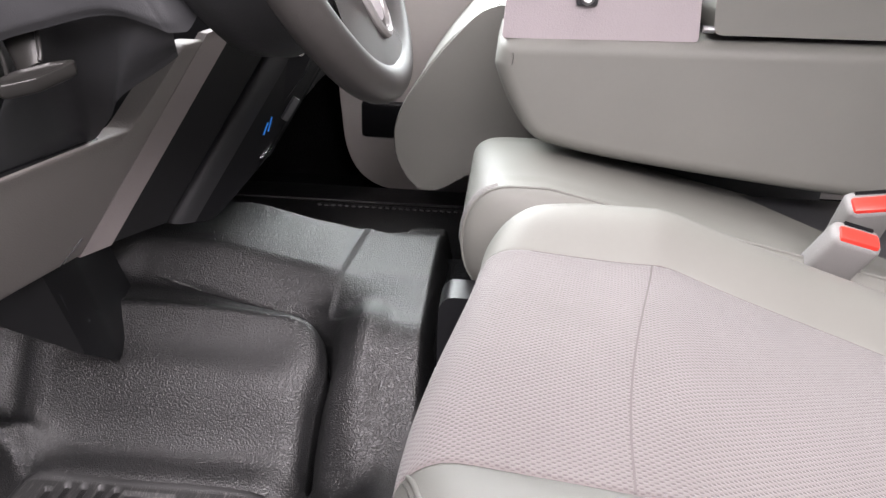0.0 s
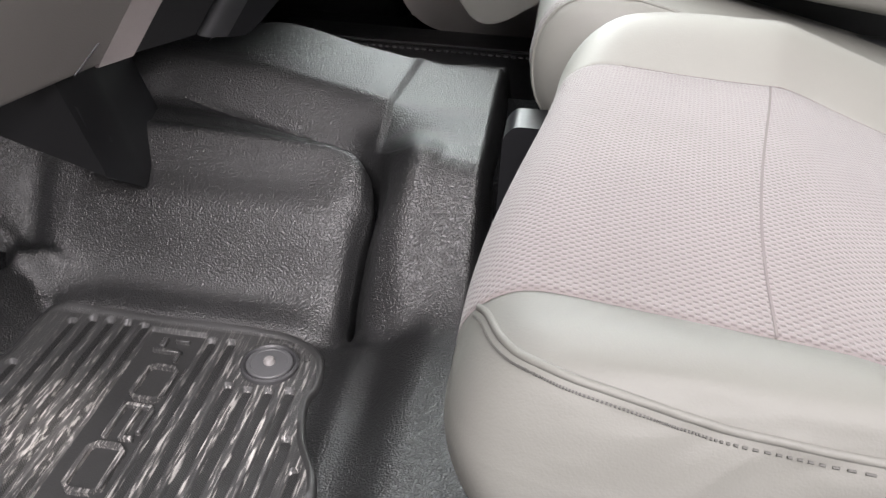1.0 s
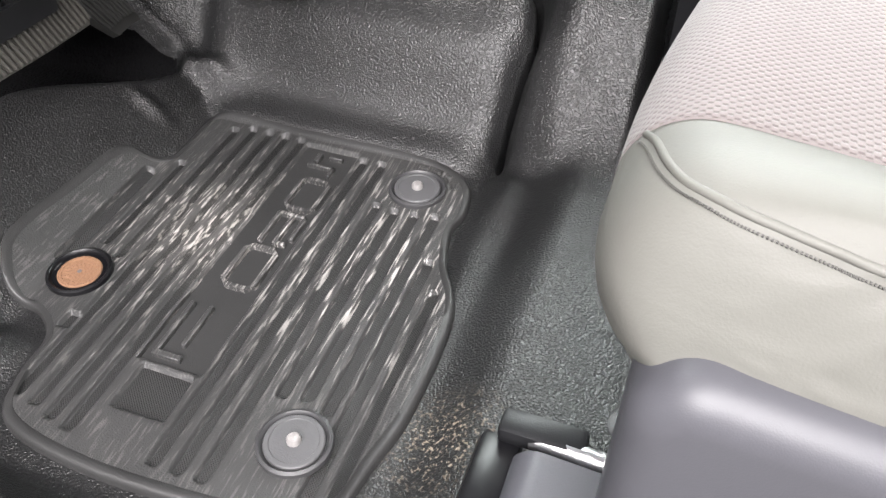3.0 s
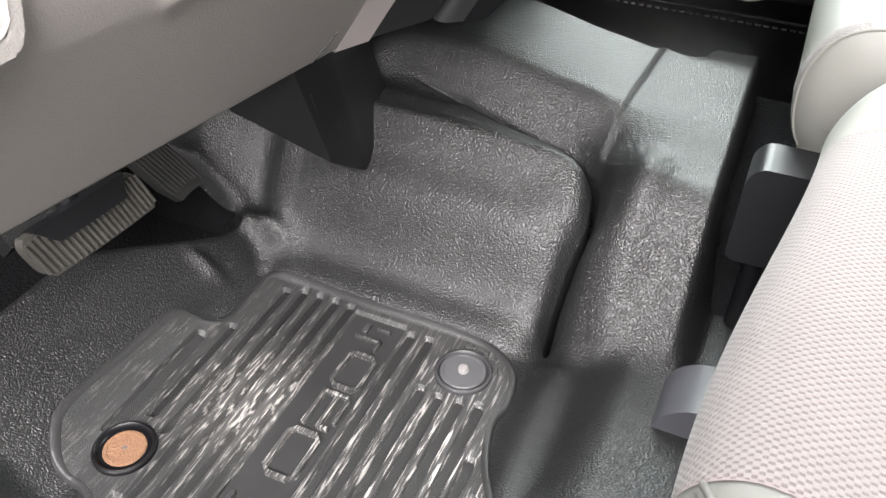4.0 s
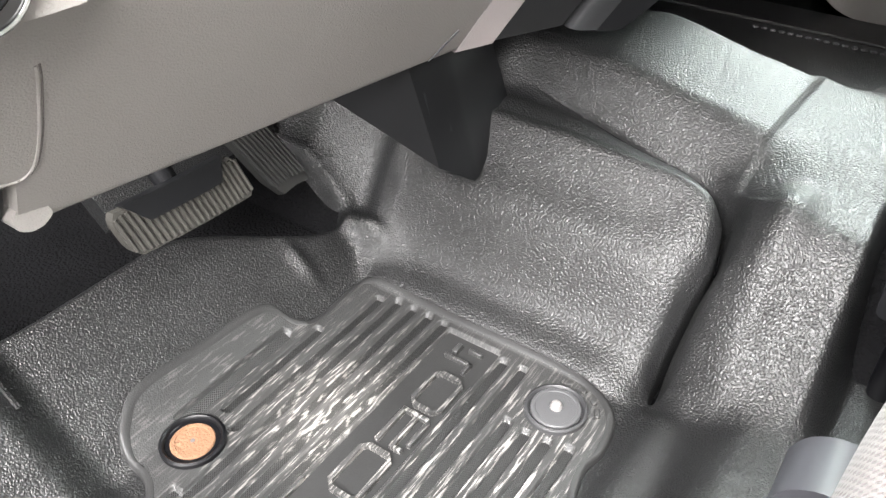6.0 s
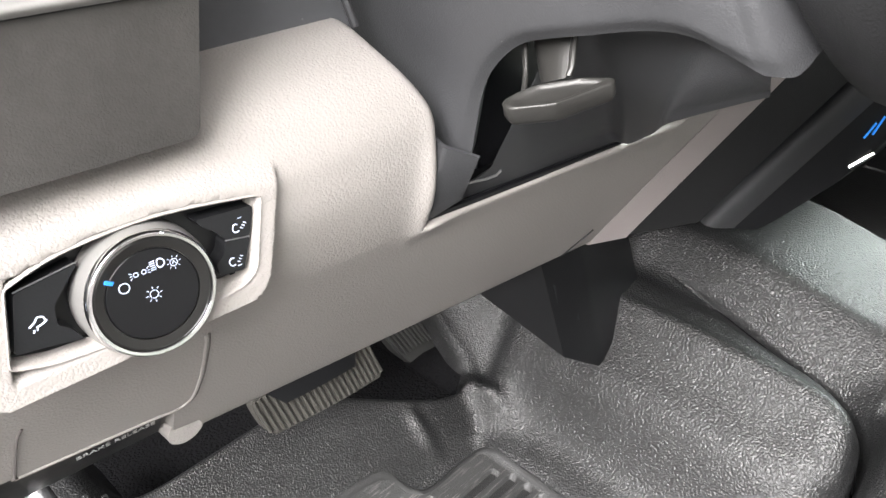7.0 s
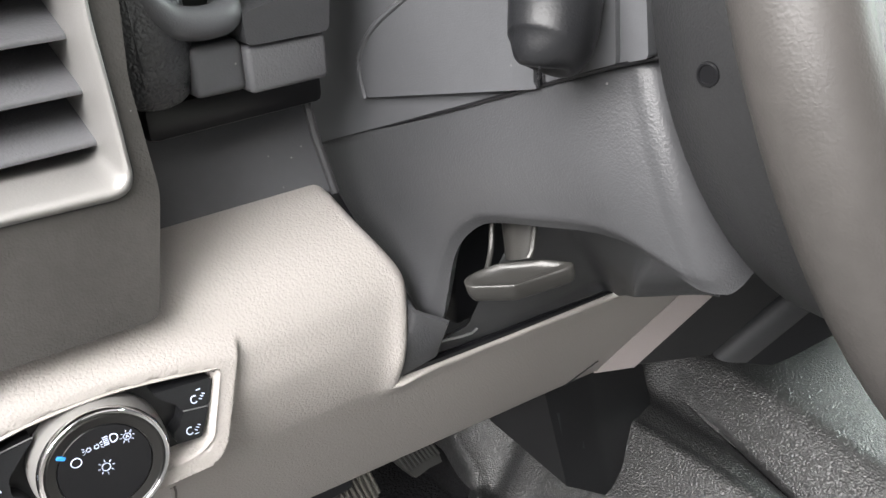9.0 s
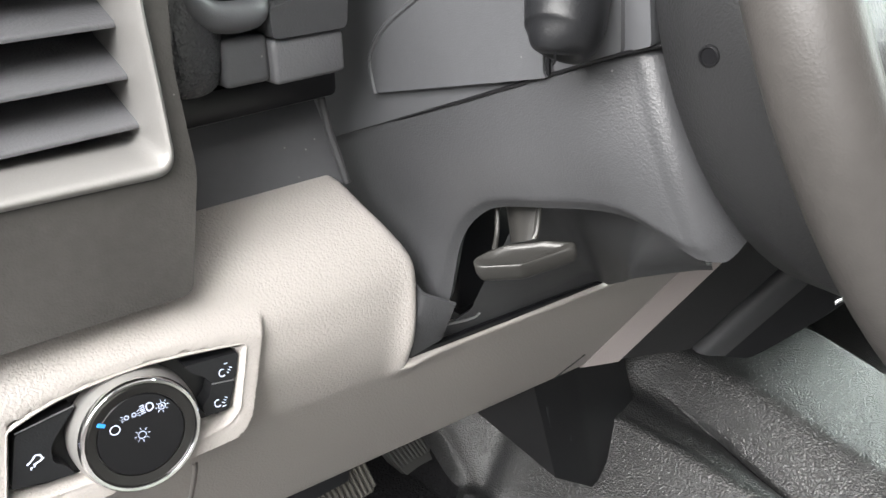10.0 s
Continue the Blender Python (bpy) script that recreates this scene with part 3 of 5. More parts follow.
# small nubs round the retaining disc
for a in (100, 76, 52, 28):
    m = Matrix.Translation((0.039 * math.cos(radians(a)), 0.037 * math.sin(radians(a)), LAND + 0.0004)) @ Matrix.Rotation(radians(a - 90), 4, "Z")
    part("nub", box((0.011, 0.006, 0.004), 0.0015, m, 2), MAT_RUBBER, panel)


def frame_bar(x0, x1, y0, y1, w=0.0045):
    """A raised outline with cut corners, part of the maker's mark."""
    c = 0.008
    outer = [(x0 + c, y0), (x1 - c, y0), (x1, y0 + c), (x1, y1 - c), (x1 - c, y1), (x0 + c, y1), (x0, y1 - c), (x0, y0 + c)]
    inner = [(x0 + c, y0 + w), (x1 - c, y0 + w), (x1 - w, y0 + c), (x1 - w, y1 - c), (x1 - c, y1 - w), (x0 + c, y1 - w), (x0 + w, y1 - c), (x0 + w, y0 + c)]
    bm = bmesh.new()
    rows = [[bm.verts.new((x, y, z)) for x, y in ring] for ring, z in ((outer, MAT_TOP - 0.001), (outer, LAND), (inner, LAND), (inner, MAT_TOP - 0.001))]
    for a, b in zip(rows, rows[1:]):
        for k in range(8):
            bm.faces.new((a[k], a[(k + 1) % 8], b[(k + 1) % 8], b[k]))
    return soften(bm, 0.0006, 1, 40)


for x0, x1, y0, y1 in ((-0.128, -0.091, -0.187, -0.128), (-0.124, -0.088, -0.070, -0.018)):
    part("mark_bar", frame_bar(x0, x1, y0, y1), MAT_RUBBER, panel)
for x0, x1, y0, y1 in ((-0.137, -0.1325, -0.274, -0.214), (-0.118, -0.1135, -0.262, -0.214), (-0.137, -0.109, -0.278, -0.272), (-0.122, -0.1175, -0.122, -0.076), (-0.122, -0.092, -0.080, -0.0755), (-0.106, -0.1015, -0.122, -0.080), (-0.101, -0.092, -0.122, -0.1175), (-0.0935, -0.0885, -0.112, -0.080), (-0.1495, -0.147, -0.15, -0.02), (-0.083, -0.0805, -0.27, -0.02), (-0.1475, -0.145, -0.30, -0.19), (-0.130, -0.098, 0.002, 0.006), (-0.102, -0.098, -0.010, 0.006), (-0.126, -0.120, 0.010, 0.024), (-0.112, -0.096, 0.020, 0.024)):
    part("mark_bar", block((x0, y0, MAT_TOP - 0.001), (x1, y1, LAND - 0.0002), 0.0008, 1), MAT_RUBBER, panel)


def retainer(x, y, name, material, label, pin):
    ring = part("retainer_ring", lathe([(0.0305, -0.001), (0.0300, 0.0035), (0.0275, 0.0048), (0.0255, 0.003), (0.0250, 0.0006), (0.0, 0.0006)], (x, y, LAND + 0.0003), (0, 0, 1), 40, False), PAD if pin else DARK_GLOSS, panel)
    r, k = (0.0242, 0.0) if pin else (0.0205, -0.0022)
    part(name, lathe([(r, 0.0), (r, 0.0036 + k), (r - 0.001, 0.0046 + k), (r - 0.0042, 0.0047 + k), (r - 0.0047, 0.0041 + k), (0.004, 0.0041 + k)], (x, y, LAND + 0.0003), (0, 0, 1), 40), material, ring, label)
    if pin:
        part("pin", lathe([(0.0060, 0.003), (0.0060, 0.0070), (0.0044, 0.0095), (0.001, 0.0102)], (x, y, LAND + 0.0003), (0, 0, 1), 16), GREY_PALE, ring, "small bright pin")
    else:
        part("hole", lathe([(0.0022, 0.001), (0.0022, 0.0022), (0.001, 0.0024)], (x, y, LAND + 0.0003), (0, 0, 1), 12), SEAM, ring)


retainer(0.0, 0.0, "retainer_disc", DISC, "grey plastic retaining disc", True)
retainer(0.021, -0.317, "retainer_disc", DISC, "grey plastic retaining disc", True)
retainer(-0.254, -0.220, "foam_disc", TAN, "bare tan foam disc", False)
# ---- driver's seat ----
seat = thing("driver_seat", (0.45, -0.09, 0.0), "pale grey seat, woven cloth centre and vinyl bolsters", "seat")
def seat_top(x):
    return 0.336 - 0.27 * max(0.0, x - 0.41)
def insert_near(x):
    return -0.270 - 0.16 * max(0.0, x - 0.25)
def insert_far(x):
    return 0.100 - 0.05 * bell(x - 0.41, 0.2) - 0.32 * max(0.0, x - 0.43)


def cushion(front, y0, y1, near, far, top, low, nose, back=0.86, puff=0.016, crown=0.03, skew=0.0, fuller=1.0, corner=1.0):
    """A padded cushion: w runs across, v from underneath over the nose to the back."""
    def f(w, v):
        # path over the nose in x, z
        if v < 0.2:
            t = v / 0.2
            x, z = front + nose * 1.5 - nose * 0.9 * t, low + 0.0 * t
            z += (0.03) * t * t
        elif v < 0.5:
            t = (v - 0.2) / 0.3
            a = math.pi * t
            mid = (low + 0.03 + top(front + nose)) / 2
            half = (top(front + nose) - low - 0.03) / 2
            x = front + nose * 0.6 * (1 - math.sin(a) ** 0.8)
            z = mid - half * math.cos(a)
            if t > 0.5:
                x += nose * 0.4 * ((t - 0.5) * 2) ** 2
        else:
            t = (v - 0.5) / 0.5
            x = front + nose * 1.0 + (back - front - nose) * t
            z = top(x)
        a, b = near(x), far(x)
        if w < 0.22:
            t = w / 0.22
            y = y0 + (a - y0) * t
        elif w > 0.78:
            t = (w - 0.78) / 0.22
            y = b + (y1 - b) * t
        else:
            y = a + (b - a) * (w - 0.22) / 0.56
        side = min(w, 1 - w) / 0.22
        rise = 0.0
        z -= 0.055 * (1 - min(1, side * 2.5)) ** 2 * ss(0.22, 0.46, v)
        if v >= 0.35:
            k = ss(0.35, 0.55, v)
            if side < 1:
                rise = puff * (1.0 if w < 0.5 else fuller) * math.sin(min(1, side) * math.pi)
            else:
                rise = crown * (math.sin((w - 0.22) / 0.56 * math.pi)) * 0.25
            z += rise * k
        c = 1 - math.sqrt(max(0.0, 1 - (1 - min(1, side * 1.5)) ** 2))
        x += c * (0.062 if w < 0.5 else 0.062 * corner) * ss(0.75, 0.45, v)
        z += c * 0.03 * ss(0.5, 0.2, v)
        x += skew * ss(y0 + 0.12, y1 - 0.03, y) * ss(0.9, 0.5, v)
        return Vector((x, y, z))
    return f


seat_f = cushion(0.218, -0.378, 0.178, insert_near, insert_far, seat_top, 0.215, 0.055, skew=0.045, fuller=2.2, corner=2.0)
part("insert", sheet(lambda u, v: seat_f(0.22 + 0.56 * u, 0.08 + 0.92 * v) + Vector((0, 0, 0.0012)), 70, 90, (0.004, 0, -0.02), True), CLOTH, seat, "mauve-grey woven cloth insert", True, 0)
def near_side(u, v):
    """Near bolster, drawn down behind the side shield."""
    if u > 0.3:
        return seat_f(0.22 * (u - 0.3) / 0.7, v)
    p, t = seat_f(0.0, v), 1 - u / 0.3
    drop = max(0.0, p.z - 0.20) * ss(0.10, 0.20, v)
    return p + Vector((0, 0.010 * t, -drop * t))


part("near_bolster", sheet(near_side, 34, 90, (0.01, 0.004, -0.02)), VINYL_DIMMED, seat, "pale stitched vinyl bolster", True, 0)
part("far_bolster", sheet(lambda u, v: seat_f(0.78 + 0.22 * u, v), 24, 90, (0.01, -0.004, -0.02)), VINYL, seat, "pale vinyl bolster", True, 0)
part("cushion_base", block((0.30, -0.30, 0.16), (0.85, 0.13, 0.25), 0.02), DARK, seat)
seam_pts = []
for k in range(41):
    w = 0.22 + 0.56 * k / 40
    x = 0.371 + 0.030 * k / 40 - 0.003 * math.sin(k / 40 * math.pi)
    v = 0.5 + 0.5 * (x - 0.273) / (0.86 - 0.273)
    seam_pts.append(seat_f(w, v) + Vector((0, 0, 0.0006)))
part("cross_seam", tube(seam_pts, 0.0013, 6), SEAM, seat, "sewn cross seam")
for w in (0.78,):
    part("edge_seam", tube([seat_f(w, 0.50 + 0.50 * k / 60) + Vector((-0.0002, 0, 0.0006)) for k in range(61)], 0.0011, 6), SEAM, seat)
EDGE_WV = smooth_line([(0.219, 0.417, 0), (0.188, 0.4325, 0), (0.125, 0.452, 0), (0.094, 0.465, 0), (0.0755, 0.4835, 0), (0.0655, 0.5035, 0), (0.0585, 0.5215, 0), (0.0545, 0.534, 0), (0.050, 0.56, 0), (0.046, 0.65, 0), (0.045, 0.98, 0)], 260)


def on_bolster(w, v, out):
    """A point on the near bolster, lifted off along its normal."""
    p = seat_f(w, v)
    n = (seat_f(w + 0.002, v) - p).cross(seat_f(w, v + 0.002) - p).normalized()
    n = n if n.z > 0 or n.x < 0 else -n
    return p + n * out


part("welt", tube([on_bolster(p.x, p.y, -0.0006) for p in EDGE_WV], 0.0022, 10), VINYL_DIMMED, seat)
def beside(i, across, out):
    """A point beside the welt, on the bolster's surface."""
    p, q = EDGE_WV[i], EDGE_WV[min(i + 1, 260)]
    a = on_bolster(p.x, p.y, out)
    ahead = (on_bolster(q.x, q.y, out) - a).normalized()
    n = (on_bolster(p.x, p.y, out + 0.001) - a).normalized()
    return a + n.cross(ahead) * across


SIDE = -1.0 if beside(60, 0.01, 0.0).y > beside(60, 0.0, 0.0).y else 1.0
# dark dashes: the shade of the stitch holes, put into the thread's colour
for i in range(8, 250, 2):
    part("stitch", tube([beside(i, SIDE * 0.0054, 0.0002), beside(i + 1, SIDE * 0.0054, 0.0002)], 0.0007, 5), STITCH_SHADE, seat)


def pillow(outline, front, back, r, seg=6):
    """An upright slab seen from the door side, its rim rounded over."""
    n = len(outline)
    pts = [Vector(p) for p in outline]
    ins = []
    for i in range(n):
        d = (pts[(i + 1) % n] - pts[i - 1]).normalized()
        ins.append(Vector((-d.y, d.x)))
    c = sum(pts, Vector((0, 0))) / n
    if (c - pts[0]).dot(ins[0]) < 0:
        ins = [-v for v in ins]
    bm, rings = bmesh.new(), []
    for k in range(seg + 1):
        a = k / seg * math.pi / 2
        rings.append([bm.verts.new((p.x + q.x * r * (1 - math.sin(a)), front + r * (1 - math.cos(a)), p.y + q.y * r * (1 - math.sin(a)))) for p, q in zip(pts, ins)])
    rings.append([bm.verts.new((p.x, back, p.y)) for p in pts])
    for a, b in zip(rings, rings[1:]):
        for k in range(n):
            bm.faces.new((a[k], a[(k + 1) % n], b[(k + 1) % n], b[k]))
    bm.faces.new(rings[0])
    bm.faces.new(rings[-1][::-1])
    return bm


part("side_shield", pillow(rounded([(0.248, 0.05), (0.248, 0.268), (0.270, 0.291), (0.36, 0.281), (0.86, 0.22), (0.86, 0.05)], 0.05, 9), -0.397, -0.335, 0.020), SHIELD, seat, "slate plastic side shield", True, 60)
part("backrest", sheet(lambda u, v: Vector((0.84 + 0.22 * v - 0.03 * math.sin(u * math.pi), -0.36 + 0.54 * u, 0.22 + 0.68 * v)), 10, 10, (0.11, 0, 0.02)), VINYL, seat)

track = thing("seat_track", (0.26, -0.33, 0.03), "steel seat track with a slate plastic end cover", "seat track")
part("end_slot", block((0.166, -0.39, 0.015), (0.196, -0.305, 0.092), 0.006), DARK_GLOSS, track, "black slot")
part("end_cover", prism(rounded([(0.186, 0.02), (0.192, 0.095), (0.204, 0.108), (0.30, 0.10), (0.30, 0.02)], 0.01, 3), "y", -0.39, -0.322, 0.006, 2), SHIELD, track)
part("rail", tube([(0.200, -0.308, 0.098), (0.28, -0.313, 0.098), (0.5, -0.33, 0.095)], 0.0070, 10), STEEL, track, "bright steel rail")
part("lip", block((0.178, -0.314, 0.090), (0.236, -0.293, 0.105), 0.004), DARK_SMOOTH, track)
solo("floor_plug", lathe([(0.014, 0.0), (0.014, 0.0025), (0.012, 0.0036), (0.004, 0.0038)], (0.258, -0.236, liner_height(0.258, -0.236) - 0.002), (0, 0, 1), 24), DISC, "round grey plastic plug in the liner", "plug")
riser = thing("seat_riser", (0.21, 0.05, 0.0), "dark grey plastic seat riser covers", "seat base")
part("foot_cover", prism(rounded([(0.196, 0.0), (0.192, 0.035), (0.203, 0.062), (0.225, 0.076), (0.30, 0.076), (0.30, 0.0)], 0.012, 3), "y", -0.012, 0.05, 0.007, 3), SHIELD, riser)
part("post_cover", prism(rounded([(0.214, 0.130), (0.214, 0.225), (0.224, 0.238), (0.30, 0.238), (0.30, 0.130)], 0.01, 3), "y", 0.145, 0.195, 0.012, 3), DARK_SMOOTH, riser)
part("post", tube([(0.245, 0.17, 0.0), (0.245, 0.17, 0.14)], 0.012, 14), DARK_GLOSS, riser)

# ---- centre seat, folded armrest, passenger seat, buckles ----
centre = thing("bench_seat", (0.5, 0.36, 0.0), "pale vinyl centre seat cushion with a cloth panel", "seat")
centre_f = cushion(0.232, 0.19, 0.60, lambda x: 0.245, lambda x: 0.55, lambda x: 0.352 - 0.22 * max(0, x - 0.33), 0.19, 0.06, 0.9, 0.002, 0.0)
part("cushion", sheet(lambda u, v: (lambda p: p - Vector((0, 0, 0.13 * max(0.0, p.y - 0.26) * ss(0.3, 0.5, v))))(centre_f(u, v)), 40, 60, (0.01, 0, -0.02)), VINYL, centre, "", True, 0)
part("cloth_panel", sheet(lambda u, v: centre_f(0.10 + 0.07 * u, 0.34 + 0.14 * v) + Vector((-0.001, -0.001, 0.001)), 20, 10, (0.002, 0, -0.006), True), CLOTH, centre, "", True, 0)
part("welt", tube([centre_f(0.1, 0.25 + 0.75 * k / 40) + Vector((0, 0, 0.0006)) for k in range(41)], 0.0018, 6), VINYL, centre)
part("base", block((0.30, 0.22, 0.0), (0.88, 0.58, 0.24), 0.02), DARK, centre)

armrest = thing("folded_armrest", (0.5, 0.55, 0.3), "pale vinyl centre backrest folded down, mauve plastic tray on top", "armrest")
PROFILE = [(0.262, 0.462), (0.262, 0.445), (0.286, 0.392), (0.318, 0.350), (0.36, 0.334), (0.452, 0.318), (0.617, 0.298), (0.764, 0.283), (0.89, 0.276)]
BACK = [(0.908, 0.282), (0.918, 0.295), (0.92, 0.315), (0.92, 0.46), (0.918, 0.48), (0.908, 0.494), (0.89, 0.50), (0.30, 0.4925), (0.276, 0.489), (0.265, 0.478)]
part("body", pillow([(p.x, p.z) for p in smooth_line([(x, 0, z) for x, z in PROFILE], 48)] + BACK, 0.445, 0.74, 0.024, 8), VINYL, armrest, "", True, 60)
part("tray", prism(rounded([(0.268, 0.488), (0.272, 0.552), (0.532, 0.56), (0.536, 0.493)], 0.006, 3), "y", 0.456, 0.72, 0.004, 2), LID, armrest, "mauve plastic tray")
part("lid", prism(rounded([(0.552, 0.505), (0.548, 0.56), (0.92, 0.58), (0.92, 0.508)], 0.012, 3), "y", 0.445, 0.73, 0.010, 3), VINYL, armrest, "padded beige lid")
part("hinge", tube([(0.537, 0.447, 0.512), (0.552, 0.447, 0.512)], 0.005, 10), STEEL, armrest)
latch = part("latch", block((0.365, 0.448, 0.535), (0.395, 0.458, 0.556), 0.004), DARK, armrest, "dark metal latch")
part("knob", lathe([(0.009, 0.0), (0.009, 0.008), (0.006, 0.011)], (0.38, 0.449, 0.545), (0, -1, 0.2), 16), STEEL, latch)

passenger = thing("passenger_seat", (0.5, 1.0, 0.0), "pale vinyl passenger seat cushion with rolled front", "seat")
NOSE = [(0.34, 0.27), (0.23, 0.205), (0.16, 0.165), (0.115, 0.175), (0.083, 0.24), (0.098, 0.32), (0.18, 0.438), (0.262, 0.50), (0.40, 0.47), (0.9, 0.40), (0.9, 0.27)]
part("cushion", prism([(p.x, p.z) for p in smooth_line([(x, 0, z) for x, z in NOSE + NOSE[:1]], 66)[:-1]], "y", 0.72, 1.18, 0.02, 3), VINYL, passenger)
part("welt", tube([(p.x - 0.001, 0.735, p.z) for p in smooth_line([(x, 0, z) for x, z in NOSE[2:8]], 30)], 0.003, 6), VINYL, passenger)
part("base", block((0.35, 0.76, -0.03), (0.88, 1.14, 0.28), 0.03), DARK, passenger)


def buckle(at, turn):
    m = Matrix.Translation(at) @ turn
    ob = thing("belt_buckle", at, "pale grey seat belt buckle with a red button", "buckle", "buckles between the seats")
    part("shell", box((0.058, 0.034, 0.10), 0.010, m, 3), GREY_PALE, ob)
    part("button", box((0.047, 0.020, 0.012), 0.004, m @ Matrix.Translation((0, -0.004, 0.0465)), 2), RED, ob, "red push button")
    part("slot", box((0.034, 0.004, 0.004), 0.0, m @ Matrix.Translation((0, 0.011, 0.0495))), DARK_GLOSS, ob)
    part("strap", box((0.044, 0.004, 0.10), 0.001, m @ Matrix.Translation((0, 0, -0.09))), DARK, ob)


buckle((0.672, 0.205, 0.290), Matrix.Rotation(radians(14), 4, "Y") @ Matrix.Rotation(radians(30), 4, "X"))
buckle((0.715, 0.258, 0.318), Matrix.Rotation(radians(-8), 4, "Y") @ Matrix.Rotation(radians(38), 4, "X"))


# ---- passenger's floor mat ----
mat2 = thing("floor_mat", (0.0, 0.9, -0.03), "black rubber passenger floor mat with a studded edge", "floor mat")
part("sheet", block((-0.55, 0.66, -0.032), (0.33, 1.19, -0.004), 0.006), RUBBER, mat2)
part("edge_bead", tube([(-0.5, 1.075, -0.003), (0.32, 1.075, -0.003)], 0.004, 8), RUBBER, mat2)
for k in range(26):
    part("stud", lathe([(0.0055, 0.0), (0.005, 0.003), (0.002, 0.004)], (-0.14 + 0.016 * k, 1.045, -0.0045), (0, 0, 1), 10), DISC, mat2)


# ---- dashboard ----
dash = thing("dashboard", (-0.25, 0.3, 0.3), "grey moulded lower dashboard with charcoal trims", "dashboard")


def knee_x(y, z):
    """The lower face of the knee panel: one plane, leaning back towards its foot."""
    return -0.242 + 0.585 * (z - 0.306) + 0.113 * (y + 0.295)


def knee_low(y):
    return 0.300 - 0.095 * (y + 0.293) + 0.0435 * ss(-0.2925, -0.2965, y) * (1 + 0.10 * (-0.2965 - y) / 0.1)


def knee_high(y):
    """The upper edge of the face along the column's cut-out."""
    return 0.4405 - 0.07 * (y + 0.14) + 0.086 * ss(0.076, 0.100, y)


SPLIT = 0.4405
NOSE_LINE = smooth_line([(-0.222, 0, 0.5665), (-0.205, 0, 0.5645), (-0.187, 0, 0.5605), (-0.167, 0, 0.550), (-0.150, 0, 0.535), (-0.140, 0, 0.516), (-0.1375, 0, 0.498), (-0.1375, 0, 0.480), (-0.1395, 0, 0.462), (-0.1435, 0, 0.449), (-0.1470, 0, SPLIT)], 120)


def notch_edge(z):
    """Where the ledge ends beside the column."""
    return -0.1395 - 0.010 * ss(0.515, 0.56, z) - 0.004 * ss(0.50, 0.44, z) + 0.0035 * bell(z - 0.515, 0.02)


def bezel_gap(y, z):
    """Distance outside the switch panel's outline: to its sides and foot, and above it."""
    right = y - (-0.2584 + 0.35 * (z - 0.5105))
    left = -0.379 - 0.28 * (0.495 - z) - y
    foot = 0.4705 - z
    out = math.hypot(max(right, left, 0.0), max(foot, 0.0))
    return out if out > 0 else max(right, left, foot), z - (0.5186 - 2.0 * (y + 0.322) ** 2)


def rim_swell(y, z, high, x):
    """Raised lip round the cut-out; the seat of the switch panel, level with its face, standing proud at the sides."""
    d = math.hypot(max(0.0, notch_edge(z) - y), max(0.0, high - z)) if z < high + 0.001 else max(0.0, notch_edge(z) - y)
    x += (0.0025 + 0.004 * ss(-0.115, -0.15, y)) * bell(d, 0.011) * ss(0.53, 0.47, z) * ss(0.14, 0.09, y)
    side, over = bezel_gap(y, z)
    w = ss(0.0140, 0.0100, side) * ss(0.016, 0.003, over)
    flush = -0.1395 + 0.08 * (y + 0.26) - 0.17 * (z - 0.51)
    x += (flush - x) * w
    return x - 0.014 * ss(0.0003, -0.0035, max(side, over))


def knee_upper(i, j, n, m):
    """Ledge and upright nose of the panel; the last columns roll round into the cut-out."""
    k = j / m * 120
    p = NOSE_LINE[min(120, int(round(k)))]
    a, b = NOSE_LINE[max(0, int(round(k)) - 1)], NOSE_LINE[min(120, int(round(k)) + 1)]
    nx, nz = (b.z - a.z), -(b.x - a.x)
    size = math.hypot(nx, nz)
    nx, nz = -nx / size, -nz / size
    edge, roll = notch_edge(p.z), 0.009
    flat = n - 12
    if i <= flat:
        y, sink = -0.44 + (edge - roll + 0.44) * i / flat, 0.0
    else:
        t = (i - flat) / 12
        y = edge - roll + roll * math.sin(min(1.0, t * 1.5) * math.pi / 2)
        sink = roll * (1 - math.cos(min(1.0, t * 1.5) * math.pi / 2)) + 0.030 * max(0.0, t - 0.667) / 0.333
    z = p.z + 0.03 * (-0.15 - y) * ss(0.50, 0.55, p.z) - 0.002 * ss(0.54, 0.56, p.z)
    x = rim_swell(min(y, edge), p.z, SPLIT, p.x + (0.113 - 0.058 * ss(0.452, 0.49, p.z)) * (y + 0.15))
    return Vector((x - nx * sink, y, z - nz * sink))


